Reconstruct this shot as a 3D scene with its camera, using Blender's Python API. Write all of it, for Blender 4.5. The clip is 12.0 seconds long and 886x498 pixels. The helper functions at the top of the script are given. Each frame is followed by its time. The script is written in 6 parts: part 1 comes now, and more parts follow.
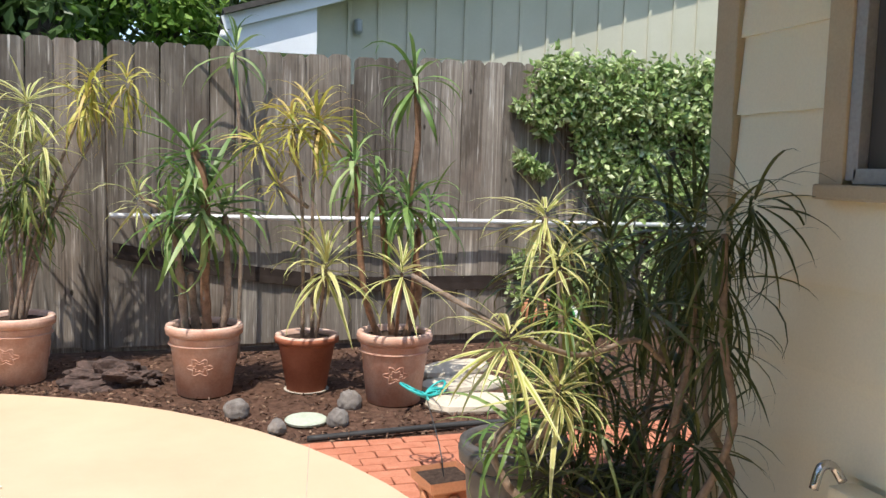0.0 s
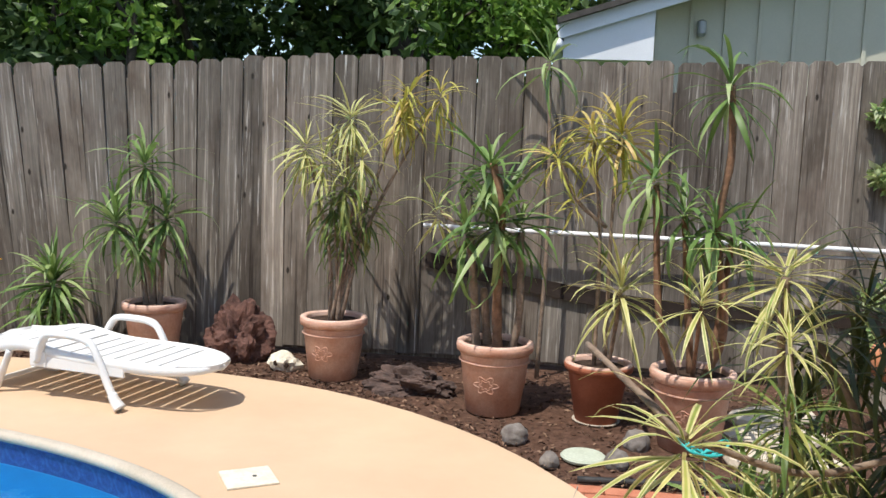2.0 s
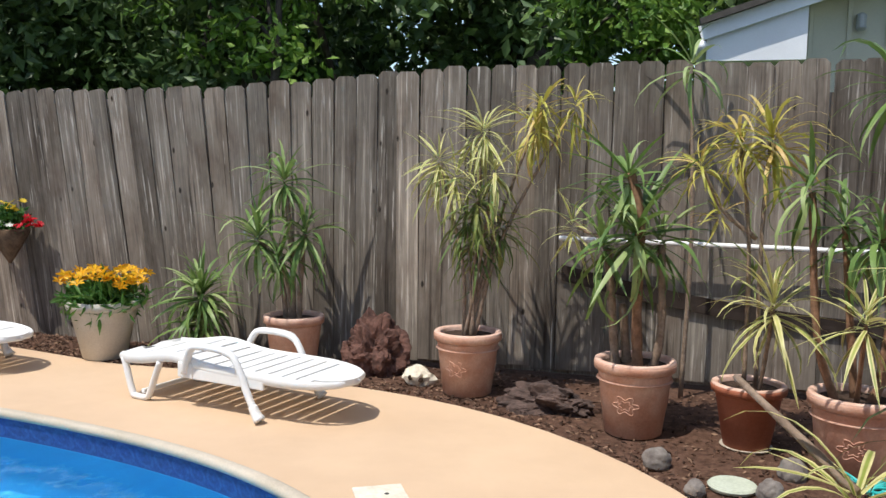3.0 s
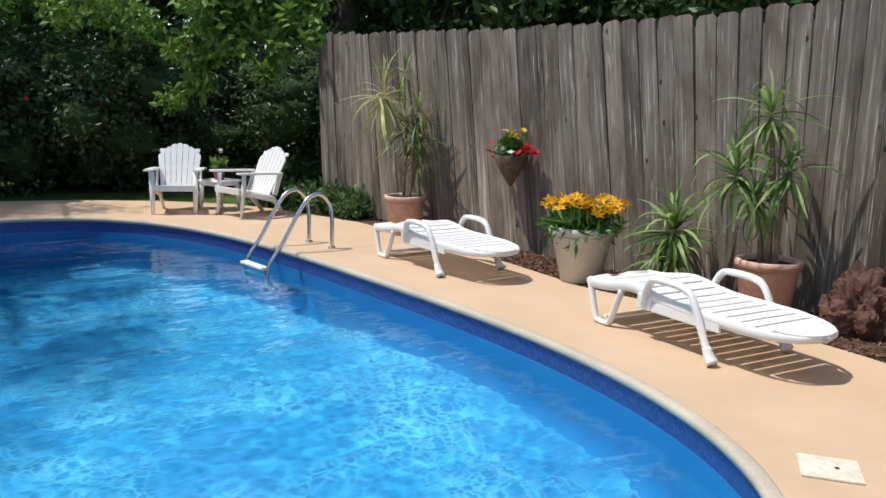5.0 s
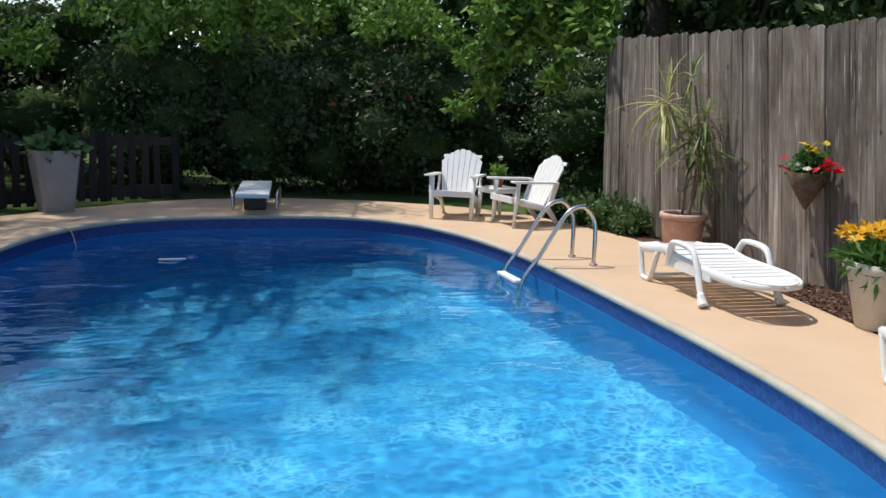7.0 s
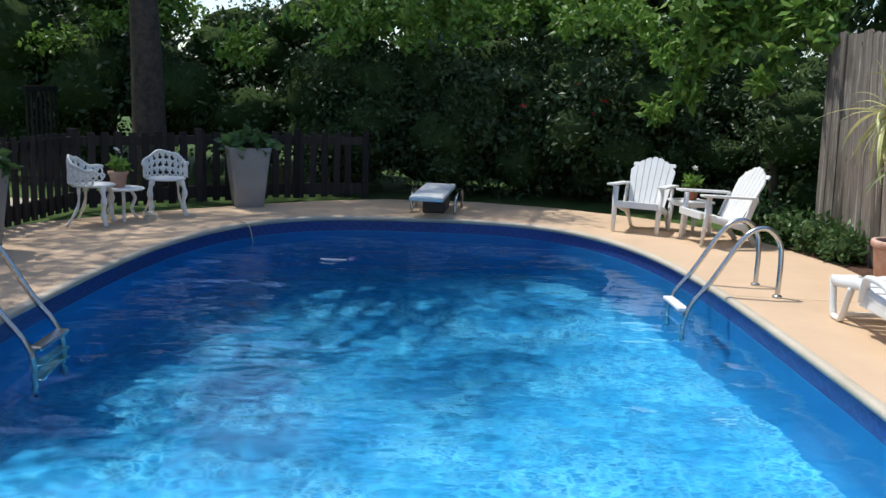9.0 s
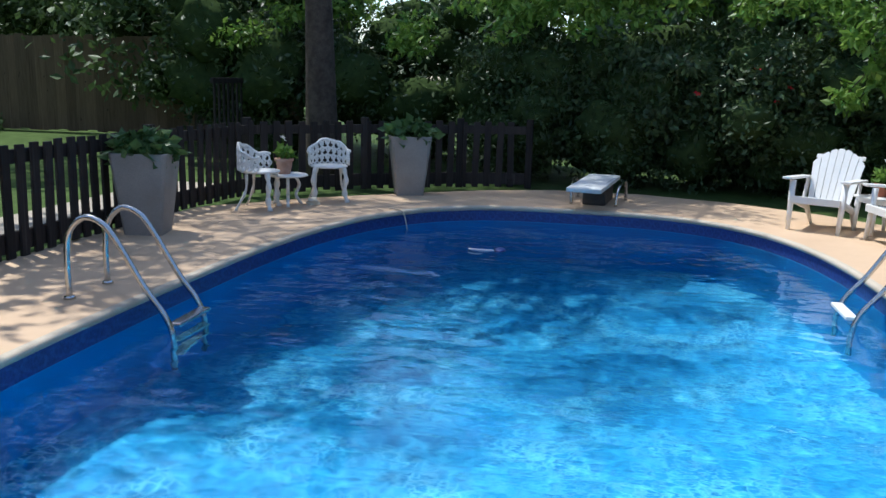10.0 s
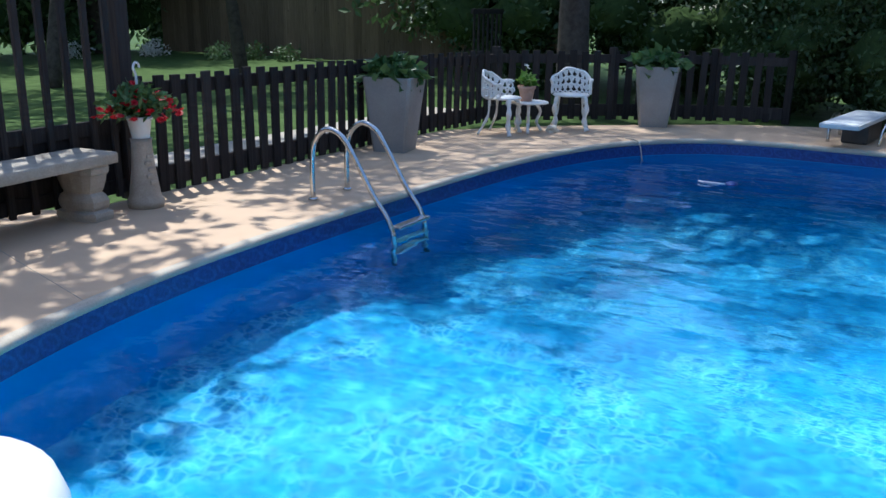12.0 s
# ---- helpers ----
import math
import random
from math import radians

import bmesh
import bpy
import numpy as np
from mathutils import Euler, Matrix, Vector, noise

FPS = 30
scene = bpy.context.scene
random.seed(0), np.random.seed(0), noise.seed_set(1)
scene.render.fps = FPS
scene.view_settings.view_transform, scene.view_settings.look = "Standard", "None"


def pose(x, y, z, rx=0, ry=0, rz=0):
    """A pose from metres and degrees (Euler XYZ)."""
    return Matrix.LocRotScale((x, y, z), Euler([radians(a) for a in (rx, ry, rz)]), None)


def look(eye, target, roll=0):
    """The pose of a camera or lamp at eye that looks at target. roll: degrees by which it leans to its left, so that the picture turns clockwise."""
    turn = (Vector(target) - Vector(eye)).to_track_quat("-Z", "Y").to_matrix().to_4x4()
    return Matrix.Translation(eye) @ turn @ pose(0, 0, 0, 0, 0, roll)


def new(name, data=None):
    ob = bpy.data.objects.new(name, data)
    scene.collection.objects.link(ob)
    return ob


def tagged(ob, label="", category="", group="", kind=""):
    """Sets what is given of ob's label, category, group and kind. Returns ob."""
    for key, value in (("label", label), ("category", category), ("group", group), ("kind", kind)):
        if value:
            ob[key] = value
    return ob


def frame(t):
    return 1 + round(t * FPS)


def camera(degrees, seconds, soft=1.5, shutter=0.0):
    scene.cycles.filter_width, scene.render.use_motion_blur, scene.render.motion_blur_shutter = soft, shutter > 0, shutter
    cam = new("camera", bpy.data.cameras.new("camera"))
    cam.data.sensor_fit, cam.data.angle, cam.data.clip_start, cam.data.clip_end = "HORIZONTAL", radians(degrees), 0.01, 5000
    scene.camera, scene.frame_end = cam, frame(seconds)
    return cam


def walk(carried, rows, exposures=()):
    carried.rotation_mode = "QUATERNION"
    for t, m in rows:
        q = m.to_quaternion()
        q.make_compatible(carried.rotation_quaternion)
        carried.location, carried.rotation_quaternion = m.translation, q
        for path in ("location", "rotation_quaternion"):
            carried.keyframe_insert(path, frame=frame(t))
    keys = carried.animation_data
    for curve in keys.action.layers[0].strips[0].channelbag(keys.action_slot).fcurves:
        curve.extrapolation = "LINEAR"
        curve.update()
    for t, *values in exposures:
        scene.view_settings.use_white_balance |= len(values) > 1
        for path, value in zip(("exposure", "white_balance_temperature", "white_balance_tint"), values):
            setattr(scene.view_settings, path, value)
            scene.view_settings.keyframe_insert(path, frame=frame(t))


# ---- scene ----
cam = camera(55.1, 12.0)
PATH = [
    (0, (-0.035, 1.904, 1.567), (0.543, 3.81, 1.376), 1.5),
    (0.5, (0.125, 1.917, 1.611), (0.519, 3.867, 1.398), 2.0),
    (1, (0.244, 2.061, 1.639), (0.457, 4.04, 1.44), 1.2),
    (1.5, (0.309, 2.151, 1.652), (0.296, 4.141, 1.446), 1.6),
    (2, (0.435, 2.23, 1.656), (0.176, 4.202, 1.448), 2.2),
    (2.5, (0.495, 2.275, 1.659), (0.042, 4.212, 1.45), 1.5),
    (3, (0.44, 2.365, 1.663), (-0.138, 4.27, 1.472), 0.9),
    (3.5, (0.526, 2.518, 1.603), (-0.371, 4.294, 1.392), 0.8),
    (3.7, (0.466, 2.472, 1.645), (-0.535, 4.186, 1.403), 1.0),
    (5.3, (0.594, 2.676, 1.61), (-0.955, 3.892, 1.263), 0.9),
    (5.5, (0.55, 2.722, 1.607), (-1.007, 3.93, 1.27), 0.7),
    (6, (0.432, 2.931, 1.584), (-1.223, 4.006, 1.263), 0.6),
    (6.5, (0.444, 3.164, 1.565), (-1.366, 3.945, 1.23), 1.5),
    (7, (0.362, 3.371, 1.581), (-1.507, 3.992, 1.233), 1.6),
    (7.5, (0.286, 3.518, 1.592), (-1.632, 3.955, 1.229), 1.7),
    (7.7, (0.249, 3.599, 1.593), (-1.69, 3.912, 1.218), 1.6),
    (9.3, (-0.1, 4.401, 1.607), (-2.066, 4.372, 1.243), 2.2),
    (9.5, (-0.117, 4.5, 1.607), (-2.076, 4.355, 1.233), 2.1),
    (10, (-0.28, 4.673, 1.591), (-2.207, 4.311, 1.195), 1.5),
    (10.5, (-0.372, 4.727, 1.599), (-2.221, 4.097, 1.17), 2.1),
    (11, (-0.393, 4.958, 1.572), (-2.103, 4.043, 1.084), 1.7),
    (11.5, (-0.343, 5.116, 1.558), (-2.035, 4.177, 1.052), 1.0),
    (12, (-0.1, 5.279, 1.537), (-1.775, 4.336, 0.986), 0.9),
]
walk(cam, [(t, look(eye, target, roll)) for t, eye, target, roll in PATH],
     [(0.0, 0.46, 6500, 10), (1.0, 0.42, 6500, 10), (2.0, 0.24, 6500, 10), (2.5, 0.10, 6500, 10), (3.0, 0.12, 6500, 10), (3.7, 0.16, 6500, 10), (5.5, -0.08, 6450, 10), (7.5, -0.04, 6500, 10), (9.5, 0.10, 6150, 8), (11.0, 0.32, 5750, 8), (12.0, 0.36, 5650, 8)])

# ---- world, sun, exposure ----
SUN_DIR = Vector((0.24, 0.38, -1.0)).normalized()
world = bpy.data.worlds.new("sky")
scene.world = world
world.use_nodes = True
wn = world.node_tree.nodes
sky = wn.new("ShaderNodeTexSky")
sky.sky_type = "NISHITA"
sky.sun_disc = False
sky.sun_elevation = math.asin(-SUN_DIR.z)
sky.sun_rotation = math.atan2(-SUN_DIR.x, -SUN_DIR.y)
world.node_tree.links.new(sky.outputs[0], wn["Background"].inputs[0])
wn["Background"].inputs[1].default_value = 0.19
sun = new("sun", bpy.data.lights.new("sun", "SUN"))
sun.data.energy = 4.25
sun.data.angle = radians(0.53)
sun.data.color = (1.0, 0.95, 0.87)
sun.matrix_world = look((0, 0, 20), Vector((0, 0, 20)) + SUN_DIR)


# ---- materials ----
def mat(name, build):
    m = bpy.data.materials.new(name)
    m.use_nodes = True
    nt = m.node_tree
    bsdf = nt.nodes["Principled BSDF"]
    build(nt, bsdf)
    return m


def node(nt, kind, **props):
    n = nt.nodes.new(kind)
    for k, v in props.items():
        if k in n.inputs:
            n.inputs[k].default_value = v
    return n


def coords(nt, space="Object", scale=(1, 1, 1), shift=False):
    tc = nt.nodes.new("ShaderNodeTexCoord")
    mp = nt.nodes.new("ShaderNodeMapping")
    mp.inputs["Scale"].default_value = scale
    nt.links.new(tc.outputs[space], mp.inputs["Vector"])
    if shift:
        oi = nt.nodes.new("ShaderNodeObjectInfo")
        mul = nt.nodes.new("ShaderNodeMath")
        mul.operation = "MULTIPLY"
        mul.inputs[1].default_value = 37.0
        nt.links.new(oi.outputs["Random"], mul.inputs[0])
        nt.links.new(mul.outputs[0], mp.inputs["Location"])
    return mp.outputs["Vector"]


def ramp(nt, fac, stops):
    r = nt.nodes.new("ShaderNodeValToRGB")
    while len(r.color_ramp.elements) < len(stops):
        r.color_ramp.elements.new(0.5)
    for e, (p, c) in zip(r.color_ramp.elements, stops):
        e.position = p
        e.color = (*c, 1) if len(c) == 3 else c
    nt.links.new(fac, r.inputs["Fac"])
    return r.outputs["Color"]


def noise_tex(nt, vec, scale, detail=4.0, rough=0.6):
    n = node(nt, "ShaderNodeTexNoise", Scale=scale, Detail=detail, Roughness=rough)
    nt.links.new(vec, n.inputs["Vector"])
    return n.outputs["Fac"]


def mixc(nt, fac, a, b, mode="MIX"):
    m = nt.nodes.new("ShaderNodeMix")
    m.data_type = "RGBA"
    m.blend_type = mode
    for sock, v in ((m.inputs["Factor"], fac), (m.inputs[6], a), (m.inputs[7], b)):
        if isinstance(v, bpy.types.NodeSocket):
            nt.links.new(v, sock)
        elif isinstance(v, (int, float)):
            sock.default_value = v
        else:
            sock.default_value = (*v, 1)
    return m.outputs[2]


def bump(nt, bsdf, height, strength=0.3, dist=0.01):
    b = node(nt, "ShaderNodeBump", Strength=strength, Distance=dist)
    nt.links.new(height, b.inputs["Height"])
    nt.links.new(b.outputs["Normal"], bsdf.inputs["Normal"])


def mottled(name, c1, c2, scale=4.0, fine=60.0, rough=0.7, bump_s=0.2, metal=0.0, shift=True, spec=0.4, space="Object", fine_amt=0.35):
    def build(nt, bsdf):
        v = coords(nt, space, shift=shift and space == "Object")
        a = noise_tex(nt, v, scale, 5)
        f = noise_tex(nt, v, fine, 3)
        col = ramp(nt, a, [(0.3, c1), (0.7, c2)])
        fcol = ramp(nt, f, [(0.25, (0.55, 0.55, 0.55)), (0.7, (1.15, 1.15, 1.15))])
        col = mixc(nt, fine_amt, col, fcol, "MULTIPLY")
        nt.links.new(col, bsdf.inputs["Base Color"])
        bsdf.inputs["Roughness"].default_value = rough
        bsdf.inputs["Metallic"].default_value = metal
        bsdf.inputs["Specular IOR Level"].default_value = spec
        if bump_s:
            bump(nt, bsdf, f, bump_s, 0.006)
    return mat(name, build)


def leafy(name, c1, c2, c3=None, trans=0.25, rough=0.45, island=False, stripe=None):
    """Leaf blades: colour differs from leaf to leaf; light shines through a little."""
    def build(nt, bsdf):
        if island:
            g = nt.nodes.new("ShaderNodeNewGeometry")
            rnd = g.outputs["Random Per Island"]
        else:
            rnd = nt.nodes.new("ShaderNodeObjectInfo").outputs["Random"]
        stops = [(0.0, c1), (0.6, c2), (1.0, c3 or c2)]
        col = ramp(nt, rnd, stops)
        if stripe:
            v = coords(nt, "UV")
            s = nt.nodes.new("ShaderNodeSeparateXYZ")
            nt.links.new(v, s.inputs[0])
            edge = ramp(nt, s.outputs[0], [(0.0, (1, 1, 1)), (0.22, (1, 1, 1)), (0.36, (0, 0, 0)), (0.64, (0, 0, 0)), (0.78, (1, 1, 1)), (1, (1, 1, 1))])
            bw = nt.nodes.new("ShaderNodeRGBToBW")
            nt.links.new(edge, bw.inputs[0])
            col = mixc(nt, bw.outputs[0], col, stripe)
        n = noise_tex(nt, coords(nt), 9.0, 3)
        col = mixc(nt, 0.5, col, ramp(nt, n, [(0.3, (0.6, 0.6, 0.55)), (0.7, (1.2, 1.2, 1.1))]), "MULTIPLY")
        nt.links.new(col, bsdf.inputs["Base Color"])
        bsdf.inputs["Roughness"].default_value = rough
        bsdf.inputs["Specular IOR Level"].default_value = 0.35
        tr = nt.nodes.new("ShaderNodeBsdfTranslucent")
        nt.links.new(col, tr.inputs["Color"])
        mx = nt.nodes.new("ShaderNodeMixShader")
        mx.inputs[0].default_value = trans
        nt.links.new(bsdf.outputs[0], mx.inputs[1])
        nt.links.new(tr.outputs[0], mx.inputs[2])
        nt.links.new(mx.outputs[0], nt.nodes["Material Output"].inputs["Surface"])
    return mat(name, build)


def wood_board(name, base, light, dark, red=None):
    """Weathered boards: grain and long stains run down each board, pale drips near knots."""
    def build(nt, bsdf):
        v = coords(nt, "Object", (1, 1, 1), True)
        grain = noise_tex(nt, coords(nt, "Object", (55, 55, 2.2), True), 1.0, 6, 0.7)
        streak = noise_tex(nt, coords(nt, "Object", (26, 26, 0.7), True), 1.0, 4, 0.6)
        blot = noise_tex(nt, v, 3.0, 4)
        oi = nt.nodes.new("ShaderNodeObjectInfo")
        tone = ramp(nt, oi.outputs["Random"], [(0, (0.72, 0.72, 0.72)), (0.5, (0.95, 0.95, 0.95)), (1, (1.22, 1.18, 1.15))])
        col = ramp(nt, streak, [(0.3, dark), (0.44, base), (0.58, base), (0.72, light)])
        if red:
            col = mixc(nt, ramp(nt, blot, [(0.5, (0, 0, 0)), (0.75, (0.6, 0.6, 0.6))]), col, red)
        col = mixc(nt, 0.75, col, ramp(nt, grain, [(0.25, (0.45, 0.45, 0.45)), (0.7, (1.2, 1.2, 1.2))]), "MULTIPLY")
        col = mixc(nt, 1.0, col, tone, "MULTIPLY")
        if red:
            stain = noise_tex(nt, coords(nt, "Object", (2.2, 2.2, 0.9), True), 1.0, 5, 0.65)
            col = mixc(nt, 0.9, col, ramp(nt, stain, [(0.34, (0.46, 0.42, 0.39)), (0.5, (0.86, 0.83, 0.81)), (0.64, (1.14, 1.12, 1.1))]), "MULTIPLY")
            drip = noise_tex(nt, coords(nt, "Object", (40, 40, 1.9), True), 1.0, 4, 0.6)
            col = mixc(nt, ramp(nt, drip, [(0.6, (0, 0, 0)), (0.74, (0.8, 0.8, 0.8))]), col, (0.60, 0.56, 0.5))
        vor = node(nt, "ShaderNodeTexVoronoi", Scale=1.0)
        nt.links.new(coords(nt, "Object", (5.5, 5.5, 2.6), True), vor.inputs["Vector"])
        knot = ramp(nt, vor.outputs["Distance"], [(0.0, (1, 1, 1)), (0.05, (1, 1, 1)), (0.09, (0, 0, 0))])
        col = mixc(nt, knot, col, (0.03, 0.025, 0.02))
        nt.links.new(col, bsdf.inputs["Base Color"])
        bsdf.inputs["Roughness"].default_value = 0.9
        bsdf.inputs["Specular IOR Level"].default_value = 0.15
        bump(nt, bsdf, grain, 0.5, 0.006)
    return mat(name, build)


M_FENCE = wood_board("weathered_fence_wood", (0.235, 0.21, 0.18), (0.50, 0.46, 0.40), (0.075, 0.064, 0.054), (0.19, 0.15, 0.125))
M_TANFENCE = wood_board("tan_fence_wood", (0.21, 0.148, 0.096), (0.28, 0.2, 0.137), (0.135, 0.092, 0.06))
M_DARKWOOD = wood_board("dark_stained_wood", (0.045, 0.039, 0.037), (0.075, 0.067, 0.063), (0.027, 0.024, 0.023))
M_DECK = mottled("tan_deck_coating", (0.545, 0.388, 0.255), (0.63, 0.458, 0.305), 1.3, 160, 0.75, 0.15, spec=0.3, fine_amt=0.2)
M_COPING = mottled("pale_concrete_coping", (0.44, 0.385, 0.30), (0.54, 0.475, 0.385), 3, 90, 0.7, 0.2)
M_MULCH = mottled("dark_bark_mulch", (0.055, 0.03, 0.02), (0.15, 0.085, 0.06), 22, 120, 0.95, 0.9, spec=0.1, fine_amt=0.7)
M_SOIL = mottled("dark_potting_soil", (0.03, 0.02, 0.015), (0.09, 0.06, 0.045), 40, 120, 0.95, 0.8, spec=0.1, fine_amt=0.6)
M_GRASS = mottled("lawn_grass", (0.05, 0.088, 0.024), (0.095, 0.15, 0.045), 3, 160, 0.9, 0.8, spec=0.1, fine_amt=0.6)
M_BRICK = mottled("red_paving_brick", (0.42, 0.15, 0.085), (0.55, 0.23, 0.14), 9, 90, 0.85, 0.4, spec=0.2)
M_TERRA = mottled("terracotta_pink", (0.45, 0.225, 0.15), (0.60, 0.40, 0.31), 6, 70, 0.8, 0.2, spec=0.25)
M_TERRA2 = mottled("terracotta_red", (0.30, 0.095, 0.05), (0.38, 0.135, 0.075), 7, 70, 0.7, 0.15, spec=0.3)
M_TERRA3 = mottled("terracotta_orange", (0.52, 0.21, 0.10), (0.6, 0.28, 0.15), 9, 70, 0.75, 0.2)
M_TERRARIM = mottled("terracotta_rim_pale", (0.62, 0.38, 0.28), (0.74, 0.52, 0.42), 9, 70, 0.8, 0.2)
M_TAUPE = mottled("taupe_ceramic", (0.50, 0.47, 0.41), (0.58, 0.55, 0.49), 4, 80, 0.6, 0.1)
M_DARKPOT = mottled("dark_plastic_pot", (0.06, 0.055, 0.05), (0.11, 0.10, 0.09), 5, 60, 0.5, 0.05)
M_URN = mottled("grey_concrete_planter", (0.27, 0.25, 0.235), (0.34, 0.32, 0.30), 3, 90, 0.8, 0.2, spec=0.25)
M_STONE = mottled("grey_boulder", (0.12, 0.10, 0.09), (0.26, 0.235, 0.21), 11, 80, 0.9, 0.6)
M_LAVA = mottled("red_lava_rock", (0.05, 0.025, 0.02), (0.19, 0.095, 0.072), 12, 60, 0.95, 1.0, fine_amt=0.6)
M_LAVA2 = mottled("black_lava_rock", (0.035, 0.025, 0.022), (0.13, 0.085, 0.07), 12, 60, 0.95, 1.0, fine_amt=0.6)
M_WHITEROCK = mottled("white_coral_rock", (0.6, 0.54, 0.42), (0.75, 0.7, 0.58), 12, 60, 0.9, 0.5)
M_FLAG = mottled("pale_flagstone", (0.55, 0.47, 0.36), (0.68, 0.6, 0.48), 5, 60, 0.85, 0.4)
M_CONC = mottled("cast_concrete", (0.34, 0.295, 0.235), (0.47, 0.415, 0.34), 6, 70, 0.9, 0.4)
M_WHITEPL = mottled("white_resin", (0.72, 0.72, 0.70), (0.80, 0.80, 0.78), 3, 60, 0.4, 0.02, fine_amt=0.06)
M_WHITEIRON = mottled("white_cast_iron", (0.76, 0.75, 0.72), (0.84, 0.83, 0.80), 15, 80, 0.5, 0.2, fine_amt=0.3)
M_STEEL = mottled("polished_steel", (0.52, 0.52, 0.52), (0.62, 0.62, 0.62), 6, 90, 0.22, 0.0, metal=1.0, fine_amt=0.1)
M_BOARD = mottled("white_board_grit", (0.55, 0.57, 0.57), (0.66, 0.68, 0.68), 5, 200, 0.8, 0.2)
M_DARKMETAL = mottled("dark_paint_metal", (0.03, 0.03, 0.03), (0.06, 0.06, 0.06), 6, 80, 0.5, 0.05)
M_HOUSE = mottled("cream_siding_paint", (0.74, 0.68, 0.49), (0.80, 0.74, 0.55), 1.2, 120, 0.75, 0.12, fine_amt=0.12)
M_TRIM = mottled("taupe_trim_paint", (0.40, 0.33, 0.22), (0.48, 0.40, 0.275), 2.5, 100, 0.7, 0.15, fine_amt=0.2)
M_NWALL = mottled("sage_panel_paint", (0.50, 0.48, 0.37), (0.57, 0.55, 0.44), 1.0, 100, 0.8, 0.1, fine_amt=0.15)
M_WHITEPAINT = mottled("white_fascia_paint", (0.74, 0.76, 0.78), (0.8, 0.82, 0.84), 2, 90, 0.6, 0.05, fine_amt=0.1)
M_ROOF = mottled("dark_shingle", (0.05, 0.045, 0.04), (0.1, 0.09, 0.08), 12, 90, 0.95, 0.5)
M_PVC = mottled("white_pvc_pole", (0.68, 0.68, 0.68), (0.78, 0.78, 0.77), 5, 90, 0.4, 0.02, fine_amt=0.1)
# brown of the strip that stands in for a shadow on the fence
M_FENCESHADE = mottled("painted_shadow_brown", (0.030, 0.022, 0.018), (0.055, 0.042, 0.036), 8, 160, 0.95, 0.3, spec=0.1)
M_TEAL = mottled("teal_enamel", (0.02, 0.36, 0.34), (0.06, 0.48, 0.45), 8, 90, 0.4, 0.05, fine_amt=0.15)
M_COCO = mottled("coco_fibre", (0.10, 0.06, 0.035), (0.22, 0.14, 0.085), 18, 110, 0.95, 1.0, fine_amt=0.7)
M_BARK = mottled("tree_bark", (0.04, 0.03, 0.024), (0.10, 0.08, 0.065), 9, 40, 0.95, 1.0, fine_amt=0.6)
M_CANE = mottled("plant_cane", (0.17, 0.12, 0.085), (0.33, 0.245, 0.18), 22, 70, 0.9, 0.7, fine_amt=0.5)
M_CANE2 = mottled("reddish_yucca_cane", (0.16, 0.085, 0.048), (0.31, 0.175, 0.105), 22, 70, 0.9, 0.7, fine_amt=0.5)
M_GLASS = mottled("dark_window_glass", (0.05, 0.05, 0.05), (0.07, 0.068, 0.066), 1, 10, 0.12, 0.0, fine_amt=0.0, spec=0.6)
M_ALU = mottled("window_aluminium", (0.32, 0.33, 0.33), (0.4, 0.41, 0.41), 4, 60, 0.5, 0.02, metal=0.4)
M_HOSE = mottled("black_edging", (0.02, 0.02, 0.02), (0.04, 0.04, 0.04), 8, 60, 0.6, 0.1)
M_SAND = mottled("pale_green_plaque", (0.42, 0.46, 0.36), (0.5, 0.54, 0.44), 12, 60, 0.8, 0.2)
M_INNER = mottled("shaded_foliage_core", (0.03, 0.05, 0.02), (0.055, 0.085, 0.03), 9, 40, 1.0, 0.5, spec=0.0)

L_YUCCA = leafy("yucca_green_blades", (0.10, 0.185, 0.05), (0.185, 0.29, 0.08), (0.37, 0.46, 0.20))
L_DRAC = leafy("dracaena_variegated_blades", (0.19, 0.27, 0.05), (0.38, 0.42, 0.10), (0.58, 0.56, 0.22), stripe=(0.64, 0.60, 0.30))
L_YELLOW = leafy("dracaena_yellowing_blades", (0.36, 0.36, 0.06), (0.55, 0.50, 0.12), (0.58, 0.40, 0.16))
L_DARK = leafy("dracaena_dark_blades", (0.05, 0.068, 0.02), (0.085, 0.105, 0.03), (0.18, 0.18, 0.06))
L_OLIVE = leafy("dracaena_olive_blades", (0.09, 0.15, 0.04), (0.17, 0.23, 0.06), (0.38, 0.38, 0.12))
L_TREE = leafy("dark_tree_leaves", (0.06, 0.105, 0.042), (0.09, 0.15, 0.055), (0.14, 0.22, 0.07), island=True, trans=0.2)
# darker leaf copy: the deep shade of the far growth is in its colour
L_HEDGE = leafy("painted_shade_hedge_leaves", (0.032, 0.06, 0.024), (0.048, 0.085, 0.032), (0.075, 0.125, 0.045), island=True, trans=0.1)
# lighter leaf copy with sunlight put into its green
L_LIGHT = leafy("painted_sunlit_leaves", (0.09, 0.19, 0.03), (0.16, 0.29, 0.05), (0.28, 0.42, 0.09), island=True, trans=0.35)
L_IVY = leafy("ivy_leaves", (0.19, 0.30, 0.09), (0.36, 0.46, 0.18), (0.66, 0.70, 0.46), island=True, trans=0.2)
L_HOSTA = leafy("hosta_leaves", (0.05, 0.11, 0.035), (0.08, 0.16, 0.05), (0.14, 0.22, 0.08), island=True)
L_LILY = leafy("lily_foliage", (0.04, 0.12, 0.025), (0.07, 0.18, 0.035), (0.12, 0.24, 0.05), island=True)
